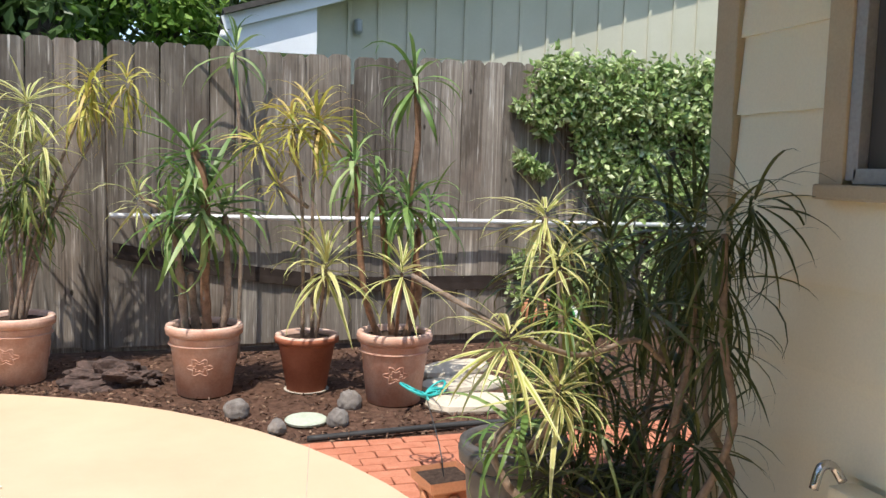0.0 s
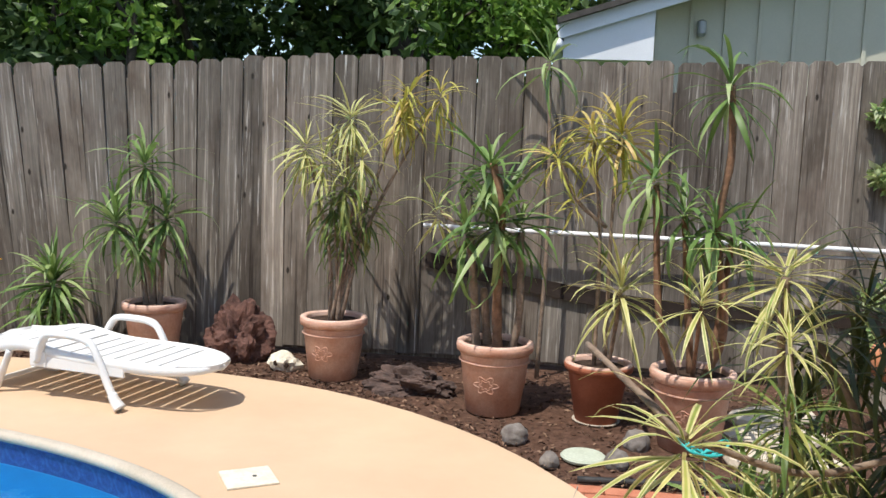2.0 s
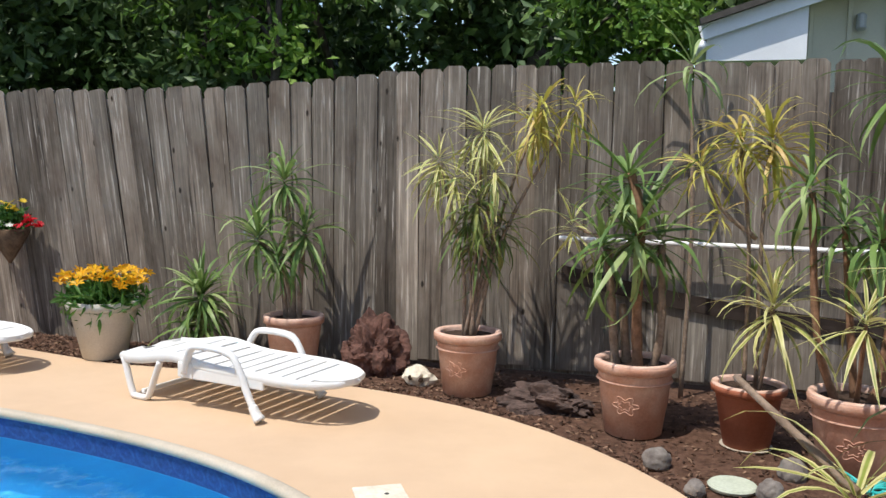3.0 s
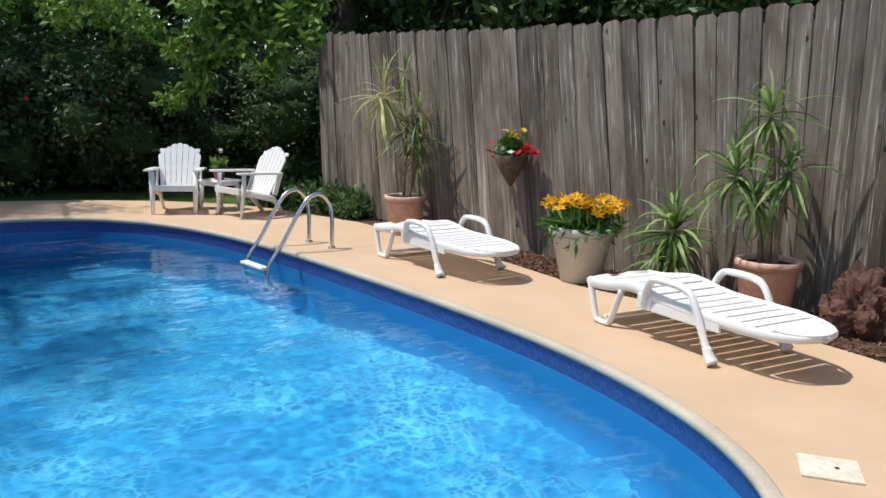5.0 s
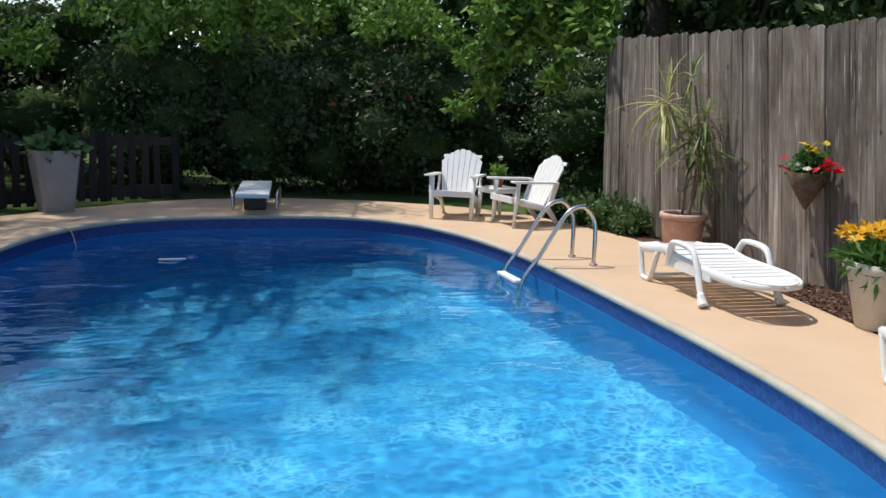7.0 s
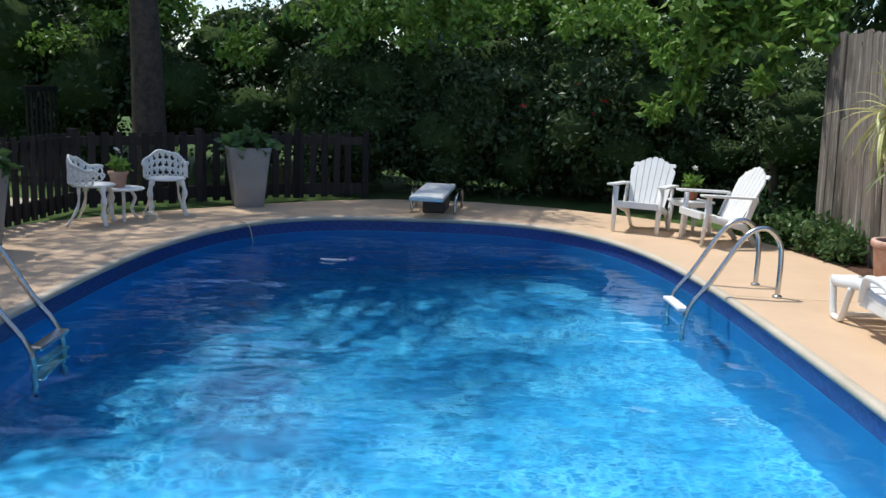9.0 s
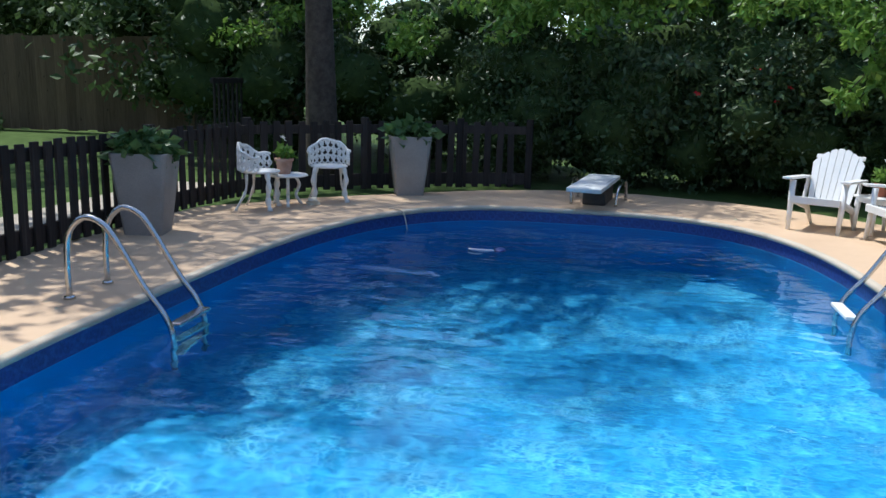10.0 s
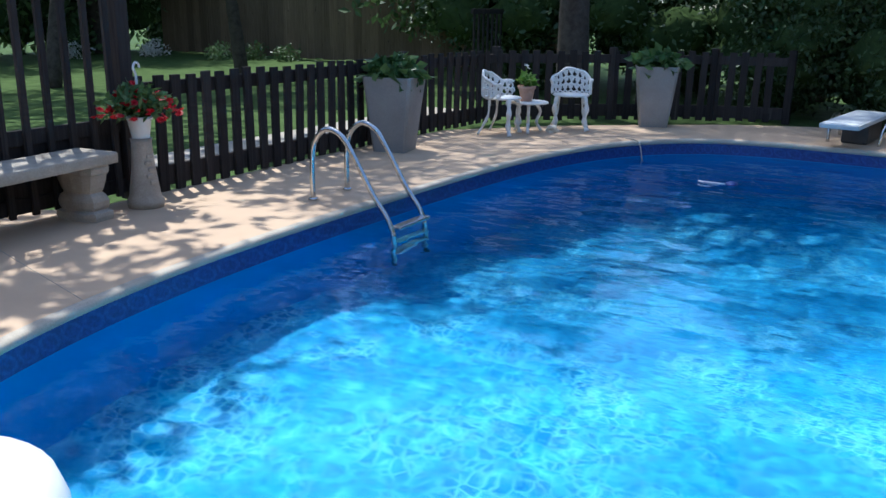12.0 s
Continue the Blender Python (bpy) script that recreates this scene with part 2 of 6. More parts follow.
P_ORANGE = leafy("golden_petals", (0.75, 0.36, 0.01), (0.82, 0.45, 0.015), (0.85, 0.55, 0.03), island=True)
P_RED = leafy("red_petals", (0.5, 0.004, 0.015), (0.6, 0.008, 0.022), (0.64, 0.02, 0.035), island=True)
P_YELLOW = leafy("yellow_petals", (0.7, 0.5, 0.02), (0.8, 0.6, 0.05), (0.8, 0.62, 0.1), island=True)
P_WHITE = leafy("white_petals", (0.75, 0.73, 0.7), (0.8, 0.78, 0.75), (0.8, 0.76, 0.74), island=True)


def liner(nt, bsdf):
    """Vinyl with caustic light painted in: pale flecks and cells over mid blue, in drifts of uneven strength."""
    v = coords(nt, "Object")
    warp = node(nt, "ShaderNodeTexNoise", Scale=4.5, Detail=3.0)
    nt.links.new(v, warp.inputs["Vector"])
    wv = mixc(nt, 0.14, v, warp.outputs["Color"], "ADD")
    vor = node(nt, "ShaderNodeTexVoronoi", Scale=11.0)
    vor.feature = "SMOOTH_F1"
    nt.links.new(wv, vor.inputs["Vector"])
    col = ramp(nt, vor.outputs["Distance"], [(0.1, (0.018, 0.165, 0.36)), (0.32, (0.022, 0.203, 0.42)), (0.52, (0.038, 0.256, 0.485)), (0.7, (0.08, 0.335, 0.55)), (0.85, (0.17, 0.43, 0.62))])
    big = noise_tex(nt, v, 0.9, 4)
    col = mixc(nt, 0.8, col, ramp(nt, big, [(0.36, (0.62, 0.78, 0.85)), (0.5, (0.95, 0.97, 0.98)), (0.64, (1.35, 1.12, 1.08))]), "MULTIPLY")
    # bright cell edges painted as the caustic light network
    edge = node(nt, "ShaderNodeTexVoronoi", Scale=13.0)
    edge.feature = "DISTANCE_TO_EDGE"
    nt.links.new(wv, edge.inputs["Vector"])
    caustic_net = ramp(nt, edge.outputs["Distance"], [(0.0, (0.42, 0.42, 0.42)), (0.07, (0.25, 0.25, 0.25)), (0.22, (0, 0, 0))])
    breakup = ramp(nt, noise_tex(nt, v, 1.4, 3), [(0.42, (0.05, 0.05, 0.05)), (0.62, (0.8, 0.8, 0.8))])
    col = mixc(nt, mixc(nt, 1.0, caustic_net, breakup, "MULTIPLY"), col, (0.55, 0.82, 0.9))
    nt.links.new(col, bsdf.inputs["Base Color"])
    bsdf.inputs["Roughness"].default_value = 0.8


M_LINER = mat("caustic_painted_blue_liner", liner)
M_LINERWALL = mottled("plain_blue_vinyl", (0.026, 0.185, 0.42), (0.036, 0.22, 0.47), 2.5, 40, 0.6, 0.0, fine_amt=0.12)


def calc(nt, op, a, b=0.0):
    m = nt.nodes.new("ShaderNodeMath")
    m.operation = op
    for sock, v in zip(m.inputs, (a, b)):
        if isinstance(v, bpy.types.NodeSocket):
            nt.links.new(v, sock)
        else:
            sock.default_value = v
    return m.outputs[0]


def liner_band(nt, bsdf):
    """Navy border with a row of linked pale scroll rings and a line above and below."""
    v = coords(nt, "UV", (1 / 0.085, 1 / 0.36, 1))
    s = nt.nodes.new("ShaderNodeSeparateXYZ")
    nt.links.new(v, s.inputs[0])
    u = calc(nt, "SUBTRACT", calc(nt, "FRACT", s.outputs[0]), 0.5)
    w = calc(nt, "SUBTRACT", s.outputs[1], 0.5)
    lean = calc(nt, "ADD", u, calc(nt, "MULTIPLY", w, 0.45))
    d = calc(nt, "SQRT", calc(nt, "ADD", calc(nt, "POWER", calc(nt, "ABSOLUTE", calc(nt, "MULTIPLY", lean, 1.9)), 2.0), calc(nt, "POWER", calc(nt, "ABSOLUTE", calc(nt, "MULTIPLY", w, 2.1)), 2.0)))
    n = noise_tex(nt, coords(nt, "Object"), 45.0, 3)
    navy = ramp(nt, n, [(0.3, (0.008, 0.022, 0.13)), (0.7, (0.02, 0.055, 0.24))])
    pale = ramp(nt, n, [(0.3, (0.012, 0.038, 0.18)), (0.7, (0.03, 0.085, 0.28))])
    ring = ramp(nt, d, [(0.0, (0.7, 0.7, 0.7)), (0.2, (0, 0, 0)), (0.5, (0, 0, 0)), (0.66, (1, 1, 1)), (0.82, (1, 1, 1)), (0.95, (0, 0, 0))])
    line = ramp(nt, calc(nt, "ABSOLUTE", w), [(0.4, (0, 0, 0)), (0.43, (0.8, 0.8, 0.8)), (0.46, (0, 0, 0))])
    nt.links.new(mixc(nt, mixc(nt, 1.0, ring, line, "ADD"), navy, pale), bsdf.inputs["Base Color"])
    bsdf.inputs["Roughness"].default_value = 0.35


M_BAND = mat("navy_patterned_liner_band", liner_band)


def water_mat(nt, bsdf):
    nt.nodes.remove(bsdf)
    swell = noise_tex(nt, coords(nt, "Object", (0.55, 0.4, 1)), 1.0, 2, 0.5)
    n1 = noise_tex(nt, coords(nt, "Object", (3.2, 1.7, 1)), 1.0, 2, 0.45)
    n2 = noise_tex(nt, coords(nt, "Object", (9.5, 6.0, 1)), 1.0, 2, 0.5)
    h = nt.nodes.new("ShaderNodeMath")
    h.operation = "MULTIPLY_ADD"
    h.inputs[1].default_value = 0.16
    nt.links.new(n2, h.inputs[0])
    nt.links.new(n1, h.inputs[2])
    lively = ramp(nt, swell, [(0.35, (0.25, 0.25, 0.25)), (0.65, (1, 1, 1))])
    amp = nt.nodes.new("ShaderNodeMath")
    amp.operation = "MULTIPLY"
    nt.links.new(h.outputs[0], amp.inputs[0])
    nt.links.new(lively, amp.inputs[1])
    b = node(nt, "ShaderNodeBump", Strength=0.6, Distance=0.075)
    nt.links.new(amp.outputs[0], b.inputs["Height"])
    fr = node(nt, "ShaderNodeFresnel", IOR=1.33)
    nt.links.new(b.outputs["Normal"], fr.inputs["Normal"])
    gl = nt.nodes.new("ShaderNodeBsdfGlossy")
    gl.inputs["Roughness"].default_value = 0.02
    nt.links.new(b.outputs["Normal"], gl.inputs["Normal"])
    rf = node(nt, "ShaderNodeBsdfRefraction", IOR=1.33, Roughness=0.0)
    rf.inputs["Color"].default_value = (0.5, 0.93, 0.99, 1)
    nt.links.new(b.outputs["Normal"], rf.inputs["Normal"])
    mx = nt.nodes.new("ShaderNodeMixShader")
    nt.links.new(fr.outputs[0], mx.inputs[0])
    nt.links.new(rf.outputs[0], mx.inputs[1])
    nt.links.new(gl.outputs[0], mx.inputs[2])
    nt.links.new(mx.outputs[0], nt.nodes["Material Output"].inputs["Surface"])


M_WATER = mat("pool_water", water_mat)


# ---- building helpers ----
RND = random.Random(7)
NPR = np.random.default_rng(11)


def finish(name, bm, material, smooth=False):
    bmesh.ops.recalc_face_normals(bm, faces=bm.faces)
    me = bpy.data.meshes.new(name)
    bm.to_mesh(me)
    bm.free()
    me.materials.append(material)
    if smooth:
        me.polygons.foreach_set("use_smooth", [True] * len(me.polygons))
    return me


def part(name, bm, material, parent, label="", smooth=False, kind=""):
    ob = new(name, finish(name, bm, material, smooth))
    ob.parent = parent
    if label or kind:
        tagged(ob, label, kind=kind)
    return ob


def thing(name, label, category, m=None, group="", kind=""):
    ob = tagged(new(name), label, category, group, kind)
    ob.matrix_basis = m or Matrix()
    return ob


def solo(name, bm, material, label, category, m=None, group="", kind="", smooth=False):
    ob = tagged(new(name, finish(name, bm, material, smooth)), label, category, group, kind)
    ob.matrix_basis = m or Matrix()
    return ob


def box(bm, c, s, rot=None, bevel=0.0):
    r = bmesh.ops.create_cube(bm, size=1.0)
    m = Matrix.Translation(c) @ (rot or Matrix()) @ Matrix.Diagonal((*s, 1))
    bmesh.ops.transform(bm, matrix=m, verts=r["verts"])
    if bevel:
        edges = list({e for v in r["verts"] for e in v.link_edges})
        bmesh.ops.bevel(bm, geom=edges, offset=bevel, segments=2, affect="EDGES", profile=0.6)
    return bm


def boxed(c, s, rot=None, bevel=0.0):
    return box(bmesh.new(), c, s, rot, bevel)


def lathe(profile, seg=28, bm=None, closed=True):
    """Turned shape from (radius, z) pairs."""
    bm = bm or bmesh.new()
    rings = []
    for r, z in profile:
        rings.append([bm.verts.new((r * math.cos(2 * math.pi * k / seg), r * math.sin(2 * math.pi * k / seg), z)) for k in range(seg)])
    for a, b in zip(rings, rings[1:]):
        for k in range(seg):
            bm.faces.new((a[k], a[(k + 1) % seg], b[(k + 1) % seg], b[k]))
    if closed:
        bm.faces.new(rings[0])
        bm.faces.new(rings[-1])
    return bm


def tube(pts, radius, seg=8, bm=None, flat=1.0):
    """A swept rod along points; radius a number or one per point."""
    bm = bm or bmesh.new()
    pts = [Vector(p) for p in pts]
    rad = radius if isinstance(radius, (list, tuple)) else [radius] * len(pts)
    rings = []
    side = None
    for i, p in enumerate(pts):
        d = (pts[min(i + 1, len(pts) - 1)] - pts[max(i - 1, 0)]).normalized()
        if side is None:
            side = d.orthogonal().normalized() if abs(d.z) > 0.9 else d.cross(Vector((0, 0, 1))).normalized()
        side = (side - d * side.dot(d)).normalized()
        up = d.cross(side)
        rings.append([bm.verts.new(p + (side * math.cos(2 * math.pi * k / seg) * flat + up * math.sin(2 * math.pi * k / seg)) * rad[i]) for k in range(seg)])
    for a, b in zip(rings, rings[1:]):
        for k in range(seg):
            bm.faces.new((a[k], a[(k + 1) % seg], b[(k + 1) % seg], b[k]))
    bm.faces.new(rings[0])
    bm.faces.new(rings[-1])
    return bm


def smooth_path(ctrl, n=8):
    """Catmull-Rom through control points."""
    c = [Vector(p) for p in ctrl]
    c = [c[0] * 2 - c[1]] + c + [c[-1] * 2 - c[-2]]
    out = []
    for i in range(1, len(c) - 2):
        for k in range(n):
            t = k / n
            a, b, d, e = c[i - 1], c[i], c[i + 1], c[i + 2]
            out.append(0.5 * ((2 * b) + (d - a) * t + (2 * a - 5 * b + 4 * d - e) * t * t + (3 * b - a - 3 * d + e) * t ** 3))
    out.append(c[-2])
    return out


def rock(seed, size, sub=3, rough=0.35):
    bm = bmesh.new()
    bmesh.ops.create_icosphere(bm, subdivisions=sub, radius=1.0)
    for v in bm.verts:
        p = v.co * 1.3 + Vector((seed * 3.1, seed * 1.7, 0))
        k = 1 + rough * noise.noise(p) + rough * 0.6 * noise.noise(p * 2.7) - rough * 0.35 * abs(noise.noise(p * 5.3)) + rough * 0.08 * noise.noise(p * 12)
        v.co *= k
        v.co.z = max(v.co.z, -0.55)
        v.co = Vector((v.co.x * size[0], v.co.y * size[1], (v.co.z + 0.5) * size[2]))
    return bm


def leaf_cards(name, centres, normals_up, size, material, parent, aspect=2.2, label="", spread=1.0, kind="stuff"):
    """Many small pointed leaves, one at each centre, in one mesh."""
    n = len(centres)
    d = NPR.normal(size=(n, 3))
    d[:, 2] = d[:, 2] * spread - normals_up
    d /= np.linalg.norm(d, axis=1, keepdims=True)
    r = NPR.normal(size=(n, 3))
    s = np.cross(d, r)
    s /= np.linalg.norm(s, axis=1, keepdims=True)
    ln = size * NPR.uniform(0.6, 1.3, (n, 1))
    w = ln / aspect
    nrm = np.cross(d, s)
    c = np.asarray(centres, float)
    v = np.stack([c, c + d * ln * 0.5 + s * w * 0.5 + nrm * w * 0.12, c + d * ln, c + d * ln * 0.5 - s * w * 0.5 + nrm * w * 0.12], 1).reshape(-1, 3)
    f = np.arange(4 * n).reshape(-1, 4)
    me = bpy.data.meshes.new(name)
    me.from_pydata(v.tolist(), [], f.tolist())
    me.materials.append(material)
    ob = new(name, me)
    ob.parent = parent
    tagged(ob, label, kind=kind)
    return ob


def clump_points(blobs, per, fill=0.55):
    out = []
    for x, y, z, rx, ry, rz in blobs:
        p = NPR.normal(size=(per, 3))
        p /= np.linalg.norm(p, axis=1, keepdims=True)
        p *= NPR.uniform(fill, 1.0, (per, 1))
        out.append(p * (rx, ry, rz) + (x, y, z))
    return np.concatenate(out)


# ---- strap-leaf plants ----
def blade_mesh(name, length, width, droop, material, fold=0.25, seg=6):
    """One strap leaf along +X from its base at the origin, arching down by droop radians."""
    bm = bmesh.new()
    uv = bm.loops.layers.uv.new("UVMap")
    ang, x, z = 0.0, 0.0, 0.0
    rows = []
    for i in range(seg + 1):
        t = i / seg
        w = width * (0.55 + 0.9 * t if t < 0.35 else 0.865 * (1 - ((t - 0.35) / 0.65) ** 1.7) + 0.015) * 0.5
        rows.append([bm.verts.new((x, sgn * w, z - (fold * w if sgn == 0 else 0))) for sgn in (-1, 0, 1)])
        x += math.cos(ang) * length / seg
        z -= math.sin(ang) * length / seg
        ang += droop / seg * (0.5 + t)
    for a, b in zip(rows, rows[1:]):
        for k in range(2):
            f = bm.faces.new((a[k], a[k + 1], b[k + 1], b[k]))
            for l, u in zip(f.loops, (k / 2, (k + 1) / 2, (k + 1) / 2, k / 2)):
                l[uv].uv = (u, 0.5)
    return finish(name, bm, material, True)


def blade_set(length, width, droops, material):
    return [blade_mesh("leaf", length * k, width, d, material) for d in droops for k in (0.8, 1.0)]


BL_YUCCA = blade_set(0.50, 0.038, (0.6, 1.3, 2.2, 3.0), L_YUCCA)
BL_DRAC = blade_set(0.44, 0.029, (0.5, 1.2, 2.0), L_DRAC)
BL_YELLOW = blade_set(0.42, 0.024, (1.0, 1.9, 2.6), L_YELLOW)
BL_OLIVE = blade_set(0.42, 0.024, (1.0, 2.0, 2.8), L_OLIVE)
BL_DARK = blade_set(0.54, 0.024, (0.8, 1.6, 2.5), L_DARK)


def leaf_head(parent, at, blades, n, lo=-40, hi=80, scale=1.0, tilt=(0, 0), spin=None):
    """A rosette of n leaves round a stem's tip, each a leaf of its own."""
    base = Matrix.Translation(at) @ Euler((radians(tilt[0]), radians(tilt[1]), 0)).to_matrix().to_4x4()
    for k in range(n):
        drop = 0.11 * scale * (1 - k / max(n - 1, 1))
        az = 137.5 * k + RND.uniform(-14, 14)
        el = lo + (hi - lo) * (k / max(n - 1, 1)) ** 1.1 + RND.uniform(-26, 26)
        s = scale * RND.uniform(0.62, 1.2) * (0.85 if el > 60 else 1.0)
        ob = new("leaf", RND.choice(blades))
        ob.parent = parent
        ob.matrix_basis = base @ Matrix.Translation((0, 0, -drop)) @ Euler((0, radians(-el), radians(az))).to_matrix().to_4x4() @ Matrix.Translation((0.012, 0, 0)) @ Euler((radians(RND.uniform(-25, 25)), 0, 0)).to_matrix().to_4x4() @ Matrix.Diagonal((s, s, s, 1))


def stem(parent, ctrl, r0, r1, material):
    pts = smooth_path(ctrl, 5)
    pts[-1] = pts[-1].lerp(pts[-2], 0.6)
    n = len(pts)
    rad = [(r0 + (r1 - r0) * i / (n - 1)) * (1 + 0.10 * math.sin(i * 2.3)) for i in range(n)]
    return part("stem", tube(pts, rad, 8), material, parent, smooth=True)


def pot(name, label, at, r_top, r_bot, h, material, rim_mat, soil=True, relief=False, group=""):
    p = thing(name, label, "plant pot", pose(*at), group)
    t = 0.03
    part("body", lathe([(r_bot * 0.9, 0), (r_bot, 0.012), (r_bot + (r_top - r_bot) * 0.82, h * 0.82), (r_top * 0.985, h * 0.86), (r_top - t, h * 0.86), (r_top - t - 0.01, h * 0.7), (0.01, h * 0.7)], 36, closed=False), material, p, smooth=True)
    part("rim", lathe([(r_top - t, h * 0.86), (r_top, h * 0.86), (r_top + 0.014, h * 0.875), (r_top + 0.018, h * 0.95), (r_top + 0.012, h * 0.975), (r_top - t, h * 0.975)], 36, closed=False), material, p, smooth=True)
    part("rim_edge", lathe([(r_top + 0.013, h * 0.972), (r_top + 0.013, h * 0.99), (r_top + 0.004, h), (r_top - 0.016, h), (r_top - t, h * 0.97), (r_top - t, h * 0.9)], 36, closed=False), rim_mat, p, "pale rim edge" if rim_mat is not material else "", smooth=True)
    if relief:
        for k in range(3):
            a = -1.75 + k * 2.1
            for ring, rr in enumerate((0.055, 0.03)):
                pts = []
                for q in range(37):
                    b = 2 * math.pi * q / 36
                    w = rr * (1 + 0.28 * math.cos(6 * b))
                    zz = h * 0.46 + w * math.sin(b) * 0.9
                    r2 = r_bot + (r_top - r_bot) * zz / h * 0.98 + 0.002
                    aa = a + 1.25 * w * math.cos(b) / r2
                    pts.append((r2 * math.cos(aa), r2 * math.sin(aa), zz))
                part("rosette_relief", tube(pts, 0.003, 6), material, p, smooth=True)
        part("band", lathe([(r_bot + (r_top - r_bot) * 0.7, h * 0.72), (r_bot + (r_top - r_bot) * 0.7 + 0.018, h * 0.735), (r_bot + (r_top - r_bot) * 0.73, h * 0.75)], 36, closed=False), material, p, smooth=True)
    if soil:
        bm = bmesh.new()
        bmesh.ops.create_circle(bm, cap_ends=True, segments=24, radius=r_top - t - 0.002)
        bmesh.ops.translate(bm, verts=bm.verts, vec=(0, 0, h * 0.92))
        part("soil", bm, M_SOIL, p)
    return p


# ---- ground, pool and deck ----
PC, PA, PB, PN, PROT = (-5.8, 4.2), 5.2, 2.72, 3.0, radians(-2.0)
WATER_Z = -0.19


def pool_at(a, grow=0.0):
    """A point of the pool's outline, in the direction a, grown outwards."""
    c, s = math.cos(a), math.sin(a)
    x = (PA + grow) * math.copysign(abs(c) ** (2 / PN), c)
    y = (PB + grow) * math.copysign(abs(s) ** (2 / PN), s)
    return (PC[0] + x * math.cos(PROT) - y * math.sin(PROT), PC[1] + x * math.sin(PROT) + y * math.cos(PROT))


NSEG = 160
ANG = [2 * math.pi * k / NSEG for k in range(NSEG)]


def ring_strip(bm, rings, uv=None):
    layer = bm.loops.layers.uv.new("UVMap") if uv else None
    vs = [[bm.verts.new(p) for p in r] for r in rings]
    n = len(rings[0])
    for i, (a, b) in enumerate(zip(vs, vs[1:])):
        for k in range(n):
            f = bm.faces.new((a[k], a[(k + 1) % n], b[(k + 1) % n], b[k]))
            if layer:
                for l, (u, w) in zip(f.loops, ((k, i), (k + 1, i), (k + 1, i + 1), (k, i + 1))):
                    l[layer].uv = (u * uv, w * 0.18)
    return bm


ARC_C, ARC_R = (-2.45, 4.65), 3.58
arc = [(ARC_C[0] + ARC_R * math.cos(radians(a)), ARC_C[1] + ARC_R * math.sin(radians(a))) for a in range(-4, 86, 6)]
DECK_EDGE = [(1.78, -7.0), (1.78, 4.2)] + arc + [(-2.6, 8.3), (-4.2, 8.2), (-5.4, 8.42), (-7.0, 8.62), (-8.4, 8.68), (-9.6, 8.5), (-10.8, 8.2), (-11.7, 7.4), (-12.4, 6.4), (-12.85, 5.2), (-12.85, 3.9), (-12.4, 2.9), (-11.8, 2.1), (-10.8, 0.9), (-9.6, -0.08), (-8.0, -0.2), (-3.2, -0.2), (-2.9, -1.2), (-1.6, -7.0)]


def ray_out(a):
    """Where a ray from the pool's centre leaves the deck."""
    px, py = pool_at(a)
    dx, dy = px - PC[0], py - PC[1]
    best = None
    for (x1, y1), (x2, y2) in zip(DECK_EDGE, DECK_EDGE[1:] + DECK_EDGE[:1]):
        ex, ey = x2 - x1, y2 - y1
        den = dx * ey - dy * ex
        if abs(den) < 1e-9:
            continue
        t = ((x1 - PC[0]) * ey - (y1 - PC[1]) * ex) / den
        u = ((x1 - PC[0]) * dy - (y1 - PC[1]) * dx) / den
        if t > 0 and -1e-6 <= u <= 1 + 1e-6 and (best is None or t > best):
            best = t
    return (PC[0] + dx * best, PC[1] + dy * best)


NDK = 640
dang = [2 * math.pi * k / NDK for k in range(NDK)]
inner = [pool_at(a, 0.035) for a in dang]
outer = [ray_out(a) for a in dang]
rows = []
for t in (0, 0.25, 0.5, 0.75, 1.0):
    rows.append([(i[0] + (o[0] - i[0]) * t, i[1] + (o[1] - i[1]) * t, 0.0) for i, o in zip(inner, outer)])
rows.append([(o[0], o[1], -0.06) for o in outer])
rows.insert(0, [(i[0], i[1], -0.05) for i in inner])
deck = solo("floor_deck", ring_strip(bmesh.new(), rows), M_DECK, "smooth tan coated concrete pool deck", "pool deck", kind="structure")
for (x1, y1), (x2, y2) in (((-7.01, 6.97), (-6.80, 8.60)), ((0.62, 6.55), (0.16, 3.6)), ((-2.86, 1.58), (-3.35, -0.15)), ((-9.55, 1.72), (-10.1, 0.4))):
    part("control_joint", boxed(((x1 + x2) / 2, (y1 + y2) / 2, 0.0), (math.hypot(x2 - x1, y2 - y1), 0.004, 0.003), Matrix.Rotation(math.atan2(y2 - y1, x2 - x1), 4, "Z")), M_CONC, deck)
prof = [(0.045, -0.06), (0.045, 0.0), (0.038, 0.003), (0.005, 0.003), (-0.014, -0.002), (-0.025, -0.018), (-0.022, -0.045), (0.0, -0.055)]
cop = solo("trim_coping", ring_strip(bmesh.new(), [[(*pool_at(a, g), z) for a in ANG] for g, z in prof]), M_COPING, "pale rounded concrete coping round the pool", "pool coping", kind="structure", smooth=True)
band = solo("wall_liner_band", ring_strip(bmesh.new(), [[(*pool_at(a, 0.0), z) for a in ANG] for z in (-0.05, -0.12, -0.185)], uv=0.085), M_BAND, "navy patterned border of the vinyl pool liner", "liner border", kind="structure", smooth=True)


def floor_z(x):
    d = max(0.0, -x - 3.6)
    return -1.08 - 1.25 * (1 - math.exp(-(d / 3.6) ** 2))


